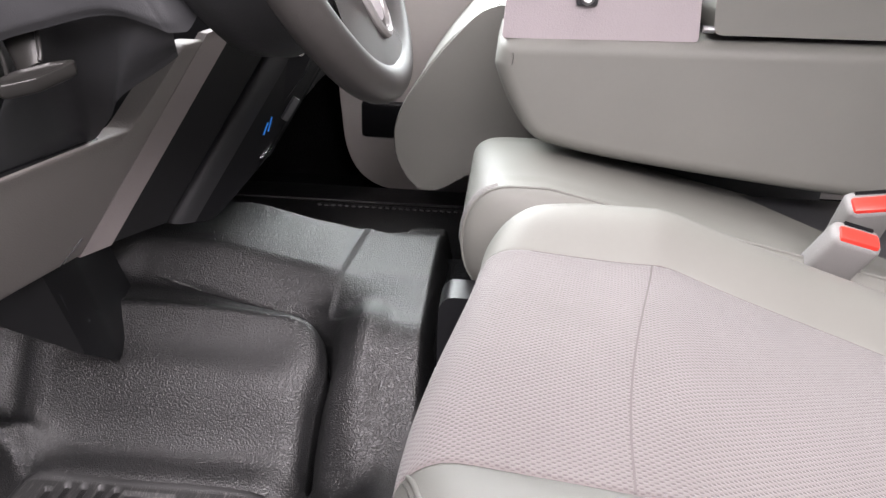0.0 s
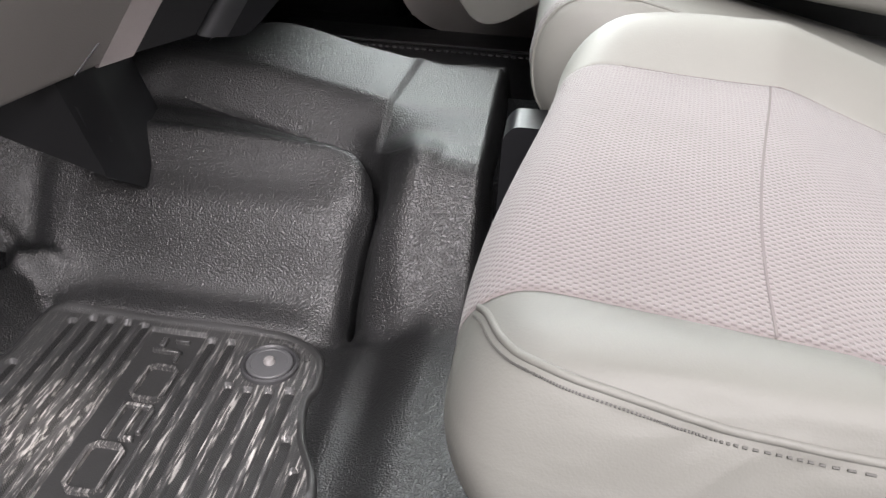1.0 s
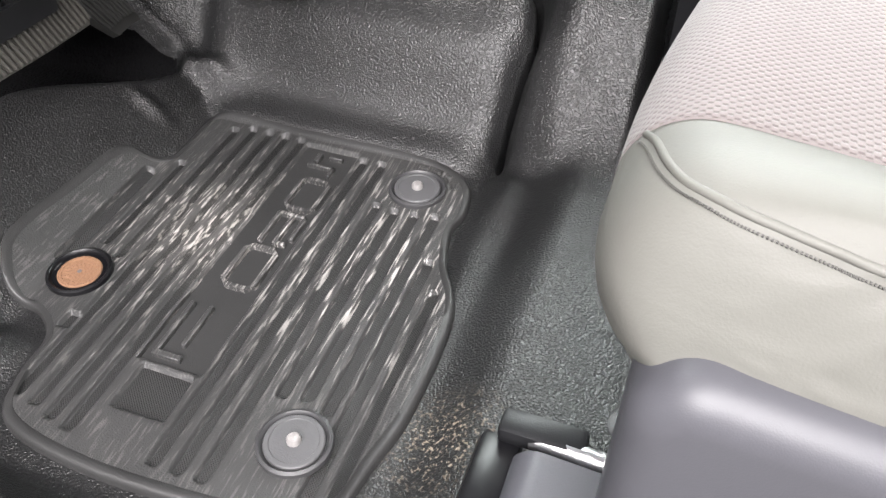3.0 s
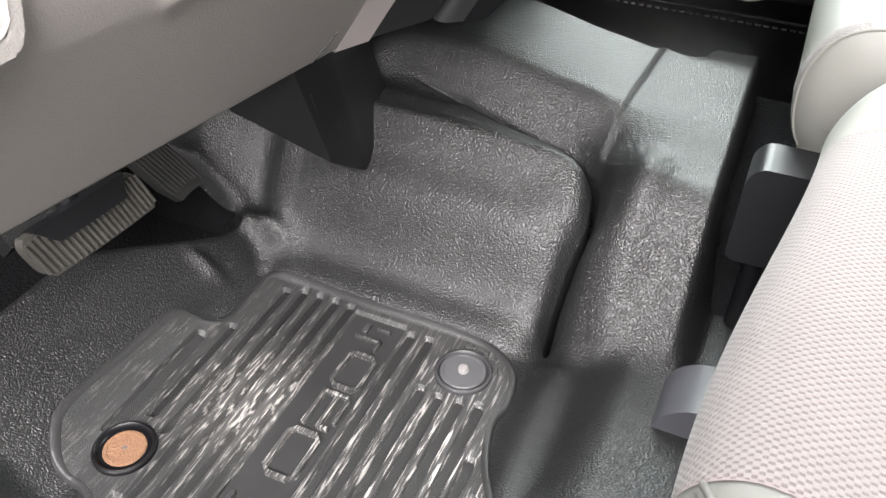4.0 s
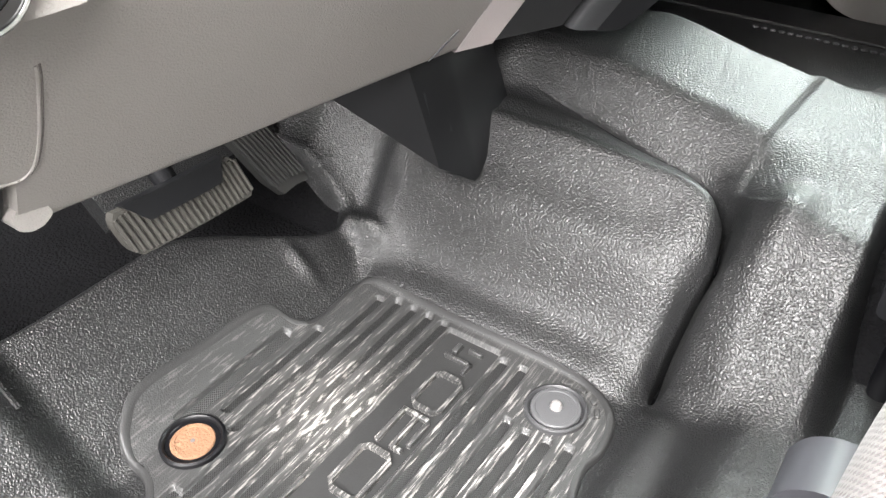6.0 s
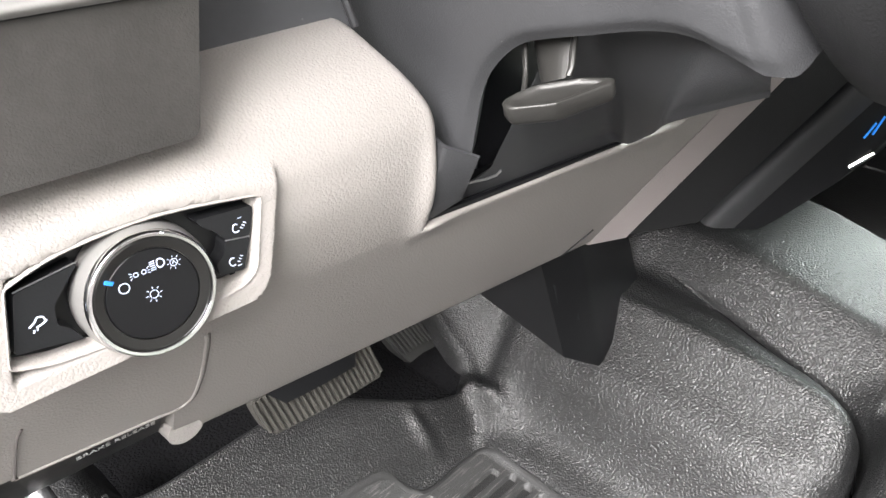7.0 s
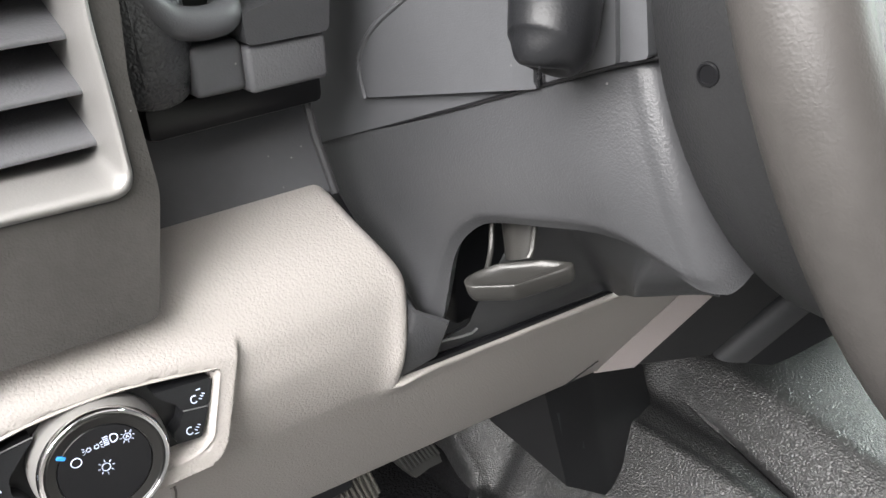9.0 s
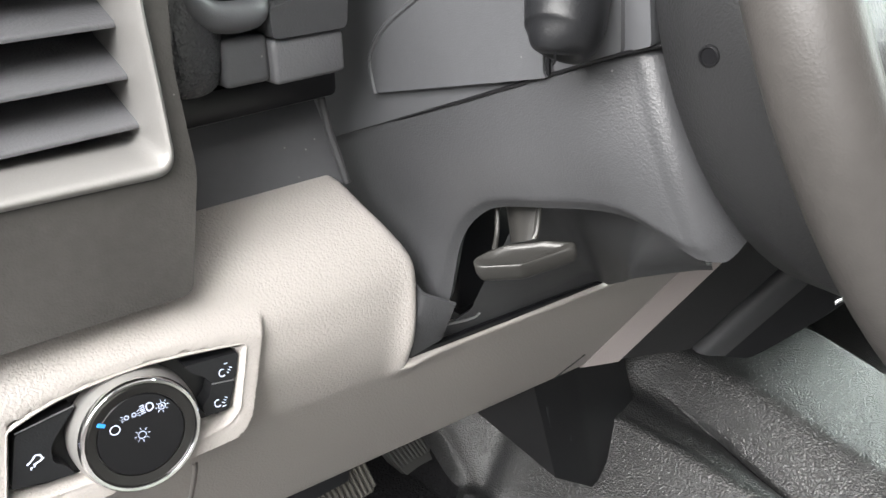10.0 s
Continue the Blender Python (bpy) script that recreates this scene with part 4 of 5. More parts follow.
def knee_panel_bm():
    bm = bmesh.new()
    n, m = 300, 120
    top = [[bm.verts.new(knee_upper(i, j, n, m)) for j in range(m + 1)] for i in range(n + 1)]
    for i in range(n):
        for j in range(m):
            bm.faces.new((top[i][j], top[i + 1][j], top[i + 1][j + 1], top[i][j + 1]))
    flat, rows = n - 12, 44
    ys = [top[i][m].co.y for i in range(flat + 1)]
    more = [ys[-1] + (0.135 - ys[-1]) * k / 90 for k in range(1, 91)]
    low = []
    for i, y in enumerate(ys + more):
        hi, lo = (SPLIT, knee_low(y)) if i <= flat else (SPLIT + (knee_high(y) - SPLIT) * ss(ys[-1], ys[-1] + 0.02, y), knee_low(y))
        col = [top[i][m]] if i <= flat else []
        if i > flat:
            # lip that rolls in behind the cut-out
            for t in (1.0, 0.8, 0.6, 0.45, 0.3, 0.15):
                a = min(1.0, t * 1.6) * math.pi / 2
                col.append(bm.verts.new((rim_swell(y, hi, hi, knee_x(y, hi)) - 0.0045 * (1 - math.cos(a)) - 0.022 * max(0.0, t - 0.625) / 0.375, y, hi + 0.0025 * math.sin(a))))
            col.append(bm.verts.new((rim_swell(y, hi, hi, knee_x(y, hi)), y, hi)))
        for k in range(1, rows + 1):
            z = hi + (lo - hi) * k / rows
            x = rim_swell(y, z, hi if i > flat else SPLIT, knee_x(y, z))
            col.append(bm.verts.new((x, y, z)))
        for t in (0.3, 0.6, 1.0):
            col.append(bm.verts.new((knee_x(y, lo) - 0.002 - 0.028 * t, y, lo - 0.004 * math.sin(t * math.pi))))
        if i > flat:
            # the end of the panel leans with the slanted strip beside it
            for q in col:
                q.co.y = ys[-1] + (q.co.y - ys[-1]) * (0.156 + 0.225 * (q.co.z - 0.257) - ys[-1]) / (0.135 - ys[-1])
                q.co.x += 0.113 * (q.co.y - y)
        low.append(col)
    for i in range(len(low) - 1):
        a, b = low[i], low[i + 1]
        shift = len(b) - len(a)
        for k in range(len(a) - 1):
            bm.faces.new((a[k], b[k + shift], b[k + 1 + shift], a[k + 1]))
    bmesh.ops.recalc_face_normals(bm, faces=bm.faces[:])
    bmesh.ops.solidify(bm, geom=bm.faces[:], thickness=0.004)
    return bm


part("knee_panel", knee_panel_bm(), GREY, dash, "warm grey grained knee panel", True, 60)


def on_knee(y, z, out=0.001):
    return Vector((knee_x(y, z) + out, y, z))


# rosy strip with its light painted in, and charcoal side of the centre stack
def stack_line(x, y, z):
    """The slanted corner lines between knee panel and centre stack all lean the same way."""
    return Vector((x + 0.58 * (z - 0.26), y + 0.33 * (z - 0.26), z))


def between(a, b, u, v, z0, z1):
    z = z0 + (z1 - z0) * v
    return stack_line(a[0], a[1], z).lerp(stack_line(b[0], b[1], z + 0.004), u)


def strip(u, v):
    """The narrow strip, from the knee panel's end to the stack's side."""
    z = 0.255 + 0.262 * v
    y = 0.1545 + 0.225 * (z - 0.257)
    return Vector((knee_x(y, z) + 0.0005, y, z)).lerp(stack_line(-0.196, 0.187, z + 0.004), u)


part("lit_strip", sheet(strip, 4, 20, (-0.012, 0.004, 0)), STRIP, dash, "rosy strip, lightened for the light it catches")
part("panel_joint", tube([on_knee(0.110 + 0.024 * k / 8, 0.262 + 0.028 * k / 8, 0.0004) for k in range(9)], 0.0009, 6), DARK_GLOSS, dash)
stack = thing("centre_stack", (-0.2, 0.4, 0.3), "charcoal centre stack with backlit switches", "dashboard")


part("side_panel", sheet(lambda u, v: between((-0.197, 0.1875), (-0.156, 0.250), u, v, 0.262, 0.578), 6, 14, (-0.01, 0.01, 0)), CHARCOAL, stack, "charcoal side panel")
def stack_face(s, z, out=0.0):
    """The rear face of the stack beyond its rounded edge, s metres along it."""
    p = stack_line(-0.154 + 0.79 * s, 0.256 + 0.61 * s, z)
    return p + Vector((0.61, -0.79, 0.0)) * out


def edge_roll(u, v):
    low = 0.264 - 0.006 * u
    return stack_face(0.038 * u, low + (0.60 - low) * v, 0.0075 * math.sin(u ** 0.6 * math.pi))


def switch_face(u, v):
    low = 0.257 + 0.075 * ss(0.35, 0.95, u)
    return stack_face(0.038 + 0.062 * u, low + (0.60 - low) * v, -0.010 * ss(0.75, 1.0, u))


part("edge_roll", sheet(edge_roll, 16, 14, (-0.012, 0.014, 0)), DARK, stack, "slate rounded edge", True, 60)
part("switch_panel", sheet(switch_face, 16, 14, (-0.02, 0.02, 0)), DARK_SMOOTH, stack, "black switch panel", True, 60)
FRONT = [(-0.150, 0.225), (-0.095, 0.282), (-0.035, 0.345), (0.005, 0.395), (0.045, 0.45), (0.065, 0.50), (0.06, 0.62), (-0.5, 0.62), (-0.5, 0.225)]
part("front_panel", prism([(x - 0.03, z) for x, z in FRONT], "y", 0.345, 0.70, 0.012, 2), DARK_SMOOTH, stack)
for name, a, b, r, m in (("switch_mark", (0.064, 0.368), (0.060, 0.384), 0.0011, BLUE), ("switch_mark", (0.068, 0.372), (0.061, 0.391), 0.0010, BLUE), ("chrome_bar", (0.080, 0.336), (0.088, 0.352), 0.0028, CHROME)):
    part(name, tube([stack_face(*a, 0.001), stack_face(*b, 0.001)], r, 8), m, stack)


def stack_box(s, z, across, up, out):
    """A small block lying on the stack's rear face."""
    along, rise = Vector((0.79, 0.61, 0.0)), Vector((0.58, 0.33, 1.0)).normalized()
    normal = along.cross(rise).normalized()
    m = Matrix((normal, rise.cross(normal).normalized(), rise)).transposed().to_4x4()
    return box((0.008, across, up), 0.0015, Matrix.Translation(stack_face(s, z, out)) @ m, 2)


part("switch", stack_box(0.081, 0.400, 0.010, 0.034, 0.002), GREY_MID, stack)
for k in range(6):
    p = stack_line(-0.196 + 0.0062 * k, 0.216 + 0.0095 * k, 0.520)
    part("grille_slat", tube([p + Vector((0.006, -0.004, 0)), p + Vector((0.0255, 0.0085, 0.038))], 0.0022, 6), GREY_MID, stack)
part("ledge", tube([stack_line(-0.186, 0.200, 0.497), stack_line(-0.150, 0.252, 0.486)], 0.0035, 8), DARK, stack)
for s, z in ((0.004, 0.504), (0.032, 0.480)):
    part("bright_knob", lathe([(0.009, -0.004), (0.009, 0.010), (0.006, 0.014)], stack_face(s, z, 0.006), (0.75, -0.5, -0.1), 18), CHROME, stack)
part("dash_top", prism([(-0.9, 0.66), (-0.9, 0.74), (-0.5, 0.80), (-0.2, 0.79), (-0.17, 0.76), (-0.2, 0.72)], "y", -0.43, 0.15, 0.01, 2), DARK, dash)
part("dash_top", prism([(-0.9, 0.62), (-0.9, 0.68), (-0.5, 0.72), (-0.24, 0.70), (-0.2, 0.66), (-0.2, 0.62)], "y", 0.152, 1.36, 0.01, 2), DARK, dash)
part("glovebox", prism([(-0.14, 0.28), (-0.09, 0.34), (-0.12, 0.62), (-0.5, 0.62), (-0.5, 0.28)], "y", 0.705, 1.34, 0.02, 2), DARK, dash)

# ---- under-dash duct ----
duct = thing("footwell_duct", (-0.24, 0.12, 0.12), "black plastic duct hanging below the dashboard", "duct")


def duct_bm():
    bm = bmesh.new()
    plan = [(-0.1970, 0.092, 0.159), (-0.186, 0.143, 0.121), (-0.188, 0.156, 0.121), (-0.207, 0.245, 0.165), (-0.45, 0.27, 0.24), (-0.45, 0.06, 0.30), (-0.330, 0.05, 0.235)]
    lowv = [bm.verts.new((x, y, z)) for x, y, z in plan]
    high = [bm.verts.new((x - 0.050 * (x > -0.25), y, 0.30 if x > -0.25 else 0.33)) for x, y, z in plan]
    bm.faces.new(lowv)
    bm.faces.new(high[::-1])
    for i in range(len(plan)):
        j = (i + 1) % len(plan)
        bm.faces.new((lowv[i], high[i], high[j], lowv[j]))
    return soften(bm, 0.009, 4, 20)


def duct_face(u, v):
    low = Vector((-0.1970, 0.092, 0.159)).lerp(Vector((-0.186, 0.143, 0.121)), u)
    high = Vector((-0.2470, 0.092, 0.30)).lerp(Vector((-0.236, 0.143, 0.30)), u)
    return low.lerp(high, v) + Vector((0.0012, -0.0002, 0.0003))


part("shell", duct_bm(), DUCT, duct, "", True, 25)
# slightly paler patch, added for the highlight by the duct's corner
part("highlight_patch", sheet(lambda u, v: duct_face(0.16 + 0.5 * u, 0.30 + 0.24 * v), 4, 4, (-0.001, 0, 0)), PATCH, duct, "faint slate patch for the corner highlight")

# ---- headlamp switch ----
switch = thing("headlamp_switch", (-0.14, -0.32, 0.49), "black headlamp switch panel with a chrome-ringed dial", "switch")


def on_switch(y, z, out=0.0):
    """The switch panel's own plane, tipped a little upwards."""
    return Vector((-0.1500 + 0.08 * (y + 0.26) - 0.17 * (z - 0.51) + out, y, z))


BEZ = rounded([(p.x, p.z) for p in smooth_line([(-0.2584, 0, 0.5105), (-0.2941, 0, 0.5165), (-0.3199, 0, 0.5186), (-0.352, 0, 0.5169), (-0.3745, 0, 0.5110)], 16)] + [(-0.3840, 0.4785), (-0.3672, 0.4738), (-0.3503, 0.4722), (-0.32, 0.4700), (-0.2949, 0.4698), (-0.2779, 0.4716), (-0.2700, 0.4770)], 0.003, 3)
def bezel(outline, a, b):
    bm = bmesh.new()
    lo = [bm.verts.new(on_switch(y, z, a)) for y, z in outline]
    hi = [bm.verts.new(on_switch(y, z, b)) for y, z in outline]
    bm.faces.new(lo)
    bm.faces.new(hi[::-1])
    for i in range(len(outline)):
        j = (i + 1) % len(outline)
        bm.faces.new((lo[i], hi[i], hi[j], lo[j]))
    return bm
part("bezel", soften(bezel(BEZ, -0.012, 0.0), 0.0012, 2, 50), DARK_GLOSS, switch)
def lip_bm():
    """The clean edge of the opening that the switch panel sits in."""
    bm, n = bmesh.new(), len(BEZ)
    rows = []
    for sy, sz, h in ((0.992, 0.975, -0.004), (1.000, 1.000, 0.0085), (1.005, 1.012, 0.0108), (1.016, 1.040, 0.0114), (1.030, 1.080, 0.0095)):
        rows.append([bm.verts.new(on_switch(-0.3205 + (y + 0.3205) * sy, 0.4935 + (z - 0.4935) * sz, h)) for y, z in BEZ])
    for a, b in zip(rows, rows[1:]):
        for k in range(n):
            bm.faces.new((a[k], a[(k + 1) % n], b[(k + 1) % n], b[k]))
    return bm


part("surround", lip_bm(), GREY, switch, "grey rim of the opening", True, 60)
seam_line = [on_switch(-0.3205 + (y + 0.3205) * 0.995, 0.4935 + (z - 0.4935) * 0.985, 0.0002) for y, z in BEZ]
part("bezel_edge", tube(seam_line + seam_line[:1], 0.0009, 6, False), DARK_SMOOTH, switch)
BUTTONS = ([(-0.2915, 0.5095), (-0.2623, 0.5066), (-0.2672, 0.4930), (-0.2800, 0.4955), (-0.2835, 0.5010), (-0.2880, 0.5040)],
           [(-0.2800, 0.4945), (-0.2675, 0.4921), (-0.2745, 0.4775), (-0.2870, 0.4790), (-0.2875, 0.4850), (-0.2825, 0.4885)],
           [(-0.3450, 0.5105), (-0.3722, 0.5075), (-0.3805, 0.4825), (-0.3530, 0.4775), (-0.3570, 0.4845), (-0.3610, 0.4875), (-0.3597, 0.4963), (-0.3530, 0.5030)])
for pts in BUTTONS:
    part("button", soften(bezel(rounded(pts, 0.0016, 3), -0.001, 0.0086), 0.0007, 2, 50), DARK_SMOOTH, switch)
for a, b in (((-0.2800, 0.4948), (-0.2675, 0.4924)), ((-0.3450, 0.5112), (-0.3722, 0.5082))):
    part("edge_glint", tube([on_switch(*a, 0.0085), on_switch(*b, 0.0085)], 0.00035, 5), STEEL, switch)
AX = Vector((1.0, -0.08, 0.17)).normalized()
DIAL = Vector((-0.1510, -0.3207, 0.4862))
DS = 1.02
def turned(*rows):
    return [(r * DS, h) for r, h in rows]
dial = part("dial", lathe(turned((0.0312, -0.008), (0.0310, 0.004), (0.0302, 0.012), (0.0290, 0.0155)), DIAL, AX, 64), SILVER, switch, "dark silver dial skirt")
part("chrome_ring", lathe(turned((0.0291, 0.0145), (0.0288, 0.0178), (0.0278, 0.0190), (0.0266, 0.0188), (0.0260, 0.0178), (0.0260, 0.013)), DIAL, AX, 72, False), CHROME, dial, "chrome ring")
part("inner_ring", lathe(turned((0.0262, 0.012), (0.0262, 0.0174), (0.0252, 0.0180), (0.0211, 0.0172), (0.0209, 0.012)), DIAL, AX, 64, False), GUNMETAL, dial, "gunmetal inner ring")
part("dial_face", lathe(turned((0.0208, 0.012), (0.0208, 0.0166), (0.0203, 0.0171), (0.006, 0.0172)), DIAL, AX, 64), DARK_GLOSS, dial, "black dial face")
fy = Vector((0, 1, 0)) - AX * AX.y
fy.normalize()
fz = AX.cross(fy)


def face_at(a, b, h=0.0174):
    return DIAL + AX * h + fy * a + fz * b


def ring_mark(c, r, material, w=0.0005, name="symbol", parent=None, at=face_at):
    part(name, tube([at(c[0] + r * math.cos(2 * math.pi * k / 16), c[1] + r * math.sin(2 * math.pi * k / 16)) for k in range(17)], w * 0.34, 5, False), material, parent)


def dash_mark(p, q, material, w=0.0005, parent=None, at=face_at):
    part("symbol", tube([at(*p), at(*q)], w * 0.34, 5), material, parent)


def sun_mark(c, r, parent, at):
    ring_mark(c, r, WHITE, 0.00045, "symbol", parent, at)
    for k in range(8):
        a = math.pi * k / 4
        dash_mark((c[0] + 1.4 * r * math.cos(a), c[1] + 1.4 * r * math.sin(a)), (c[0] + 2.0 * r * math.cos(a), c[1] + 2.0 * r * math.sin(a)), WHITE, 0.0004, parent, at)


ring_mark((-0.0113, 0.0080), 0.0023, WHITE, 0.00065, "symbol", dial)
for s in (-1, 1):
    ring_mark((-0.0030 + 0.0018 * s, 0.0118), 0.0010, WHITE, 0.0005, "symbol", dial)
    for k in (-1, 0, 1):
        dash_mark((-0.0030 + 0.0034 * s, 0.0118 + 0.0009 * k), (-0.0030 + 0.0046 * s, 0.0118 + 0.0016 * k), WHITE, 0.0004, dial)
part("symbol", tube([face_at(0.0062 + 0.0020 * math.cos(a) * (1.2 if math.cos(a) > 0 else 0.5), 0.0128 + 0.0021 * math.sin(a)) for a in (2 * math.pi * k / 18 for k in range(19))], 0.00026, 5, False), WHITE, dial)
for k in range(5):
    dash_mark((0.0020, 0.0108 + 0.0010 * k), (0.0044, 0.0108 + 0.0010 * k), WHITE, 0.00055, dial)
sun_mark((0.0125, 0.0106), 0.0017, dial, face_at)
dash_mark((0.0118, 0.0099), (0.0125, 0.0114), WHITE, 0.0005, dial)
dash_mark((0.0132, 0.0099), (0.0125, 0.0114), WHITE, 0.0005, dial)
sun_mark((0.0, 0.0), 0.0019, dial, face_at)
part("pointer_mark", box((0.0008, 0.0042, 0.0019), 0.0002, Matrix.Translation(face_at(-0.0166, 0.0130, 0.0172)) @ Matrix.Rotation(radians(-36), 4, "X"), 1), BLUE, dial, "blue pointer mark")


def panel_at(y, z):
    return on_switch(y, z, 0.0089)


for cy, cz, s in ((-0.2722, 0.4996, 1), (-0.2782, 0.4842, -1)):
    part("symbol", tube([panel_at(cy - 0.0012 + 0.0017 * math.cos(a), cz - 0.0008 + 0.0020 * math.sin(a)) for a in (0.9 + 0.35 * k for k in range(14))], 0.00028, 5), WHITE, switch)
    for k in range(3):
        part("symbol", tube([panel_at(cy + 0.0012 + 0.0010 * k, cz - 0.0012 + 0.0011 * k), panel_at(cy + 0.0024 + 0.0010 * k, cz - 0.0020 + 0.0011 * k)], 0.00026, 5), WHITE, switch)
    part("symbol", tube([panel_at(cy + 0.0008, cz + 0.0036 * s), panel_at(cy + 0.0028, cz + 0.0036 * s)], 0.00026, 5), WHITE, switch)
# cargo lamp symbol on the third button
CARGO = [[(-0.3715, 0.4915), (-0.3690, 0.4930), (-0.3672, 0.4948), (-0.3650, 0.4940), (-0.3648, 0.4925)], [(-0.3690, 0.4905), (-0.3660, 0.4912), (-0.3640, 0.4922)]]
for line in CARGO:
    part("symbol", tube([panel_at(y, z) for y, z in line], 0.0004, 5), WHITE, switch)
for k in range(2):
    part("symbol", tube([panel_at(-0.3700 + 0.0016 * k, 0.4898 + 0.0006 * k), panel_at(-0.3706 + 0.0016 * k, 0.4886 + 0.0006 * k)], 0.00035, 5), WHITE, switch)

# ---- access flap and the release handle under the panel's edge ----
FLAP = [(-0.2845, 0.4250), (-0.2830, 0.4148), (-0.2815, 0.39), (-0.2812, 0.372), (-0.2835, 0.3516), (-0.2917, 0.3440), (-0.31, 0.3450), (-0.3514, 0.3500), (-0.3875, 0.3545), (-0.3890, 0.3590), (-0.3885, 0.3696), (-0.3850, 0.4020), (-0.3820, 0.4115)]
part("flap_joint", tube(smooth_line([on_knee(y, z, 0.0002) for y, z in FLAP], 90), 0.0008, 6), SEAM, dash)
part("flap_edge", tube(smooth_line([on_knee(y - 0.0016, z - 0.0004, -0.0001) for y, z in FLAP[:6]] + [on_knee(y, z + 0.0017, -0.0001) for y, z in FLAP[6:9]], 60), 0.0012, 6), GREY, dash)
part("corner_tab", prism(rounded([(-0.2985, 0.302), (-0.2975, 0.311), (-0.284, 0.326), (-0.272, 0.302), (-0.281, 0.2965), (-0.290, 0.2965)], 0.004, 3), "x", -0.262, -0.2385, 0.003, 2), GREY, dash)
release = thing("release_handle", (-0.24, -0.37, 0.30), "black release handle with white lettering", "handle")
part("grip", sheet(lambda u, v: on_knee(-0.455 + 0.156 * u, 0.306 + 0.040 * v, -0.009 + 0.002 * math.sin(v * math.pi)), 8, 6, (-0.012, 0, 0)), DARK_SMOOTH, release)
letters = bpy.data.curves.new("lettering", "FONT")
letters.body, letters.size, letters.align_x, letters.align_y, letters.extrude = "BRAKE RELEASE", 0.0072, "RIGHT", "CENTER", 0.0002
words = new("lettering", letters)
words.data.materials.append(PRINT)
words.parent = release
words.matrix_parent_inverse = Matrix.Translation(-release.location)
along, upward = Vector((0.113, 1.0, -0.02)).normalized(), Vector((0.585, 0.0, 1.0)).normalized()
outward = along.cross(upward).normalized()
upward = outward.cross(along)
spot = on_knee(-0.304, 0.3285, -0.0062)
words.matrix_basis = Matrix(((along.x, upward.x, outward.x, spot.x), (along.y, upward.y, outward.y, spot.y), (along.z, upward.z, outward.z, spot.z), (0, 0, 0, 1)))

# ---- air vent ----
vent = thing("air_vent", (-0.15, -0.36, 0.55), "pewter air vent with silver frame and charcoal slats", "air vent")
VX = -0.143


def vent_ring(inner, outer, x0, x1):
    """A four-sided frame between two outlines, x0 at the inner and x1 at the outer one."""
    bm = bmesh.new()
    a = [bm.verts.new((x0, y, z)) for y, z in inner]
    b = [bm.verts.new((x1, y, z)) for y, z in outer]
    c = [bm.verts.new((x1 - 0.04, y, z)) for y, z in outer]
    d = [bm.verts.new((x0 - 0.05, y, z)) for y, z in inner]
    n = len(inner)
    for i in range(n):
        j = (i + 1) % n
        bm.faces.new((a[i], a[j], b[j], b[i]))
        bm.faces.new((b[i], b[j], c[j], c[i]))
        bm.faces.new((a[j], a[i], d[i], d[j]))
        bm.faces.new((c[i], c[j], d[j], d[i]))
    return bm


OUT = rounded([(-0.2795, 0.5475), (-0.2672, 0.609), (-0.2705, 0.66), (-0.262, 0.76), (-0.47, 0.76), (-0.47, 0.558)], 0.006, 6)
MID = rounded([(-0.2775, 0.6115), (-0.2785, 0.65), (-0.2805, 0.69), (-0.277, 0.75), (-0.465, 0.75), (-0.465, 0.6215)], 0.012, 6)
INN = rounded([(-0.2835, 0.6225), (-0.2845, 0.65), (-0.2860, 0.684), (-0.284, 0.74), (-0.452, 0.74), (-0.452, 0.6290)], 0.008, 6)


part("housing", soften(vent_ring(MID, OUT, VX - 0.002, VX - 0.002), 0.002, 2, 50), SILVER_DARK, vent, "dark pewter housing")
def bead_bm():
    """The rounded frame between the inner and outer outline."""
    bm, rows = bmesh.new(), []
    for k in range(9):
        t = k / 8
        rows.append([bm.verts.new((VX - 0.014 + 0.014 * t + 0.0085 * math.sin(t * math.pi), a[0] + (b[0] - a[0]) * t, a[1] + (b[1] - a[1]) * t)) for a, b in zip(INN, MID)])
    rows.insert(0, [bm.verts.new((VX - 0.05, a[0], a[1])) for a in INN])
    n = len(INN)
    for a, b in zip(rows, rows[1:]):
        for k in range(n):
            bm.faces.new((a[k], a[(k + 1) % n], b[(k + 1) % n], b[k]))
    return bm


part("frame", bead_bm(), SILVER, vent, "satin silver frame", True, 60)
part("frame_joint", tube([(VX - 0.0012, y, z) for y, z in MID + MID[:1]], 0.0009, 6, False), DARK_GLOSS, vent)
for k in range(6):
    z = 0.6345 + 0.0232 * k
    part("slat", prism(rounded([(VX - 0.056, z + 0.010), (VX - 0.022, z - 0.0035), (VX - 0.0195, z - 0.0040), (VX - 0.0195, z - 0.0012), (VX - 0.056, z + 0.015)], 0.001, 2), "y", -0.452, -0.2835 - 0.0012 * k), GREY_MID, vent)
part("pivot_rail", block((VX - 0.050, -0.2835, 0.61), (VX - 0.024, -0.2805, 0.75), 0.001), DARK_GLOSS, vent)
part("back", block((VX - 0.075, -0.46, 0.60), (VX - 0.060, -0.26, 0.76), 0.002), DARK_GLOSS, vent)

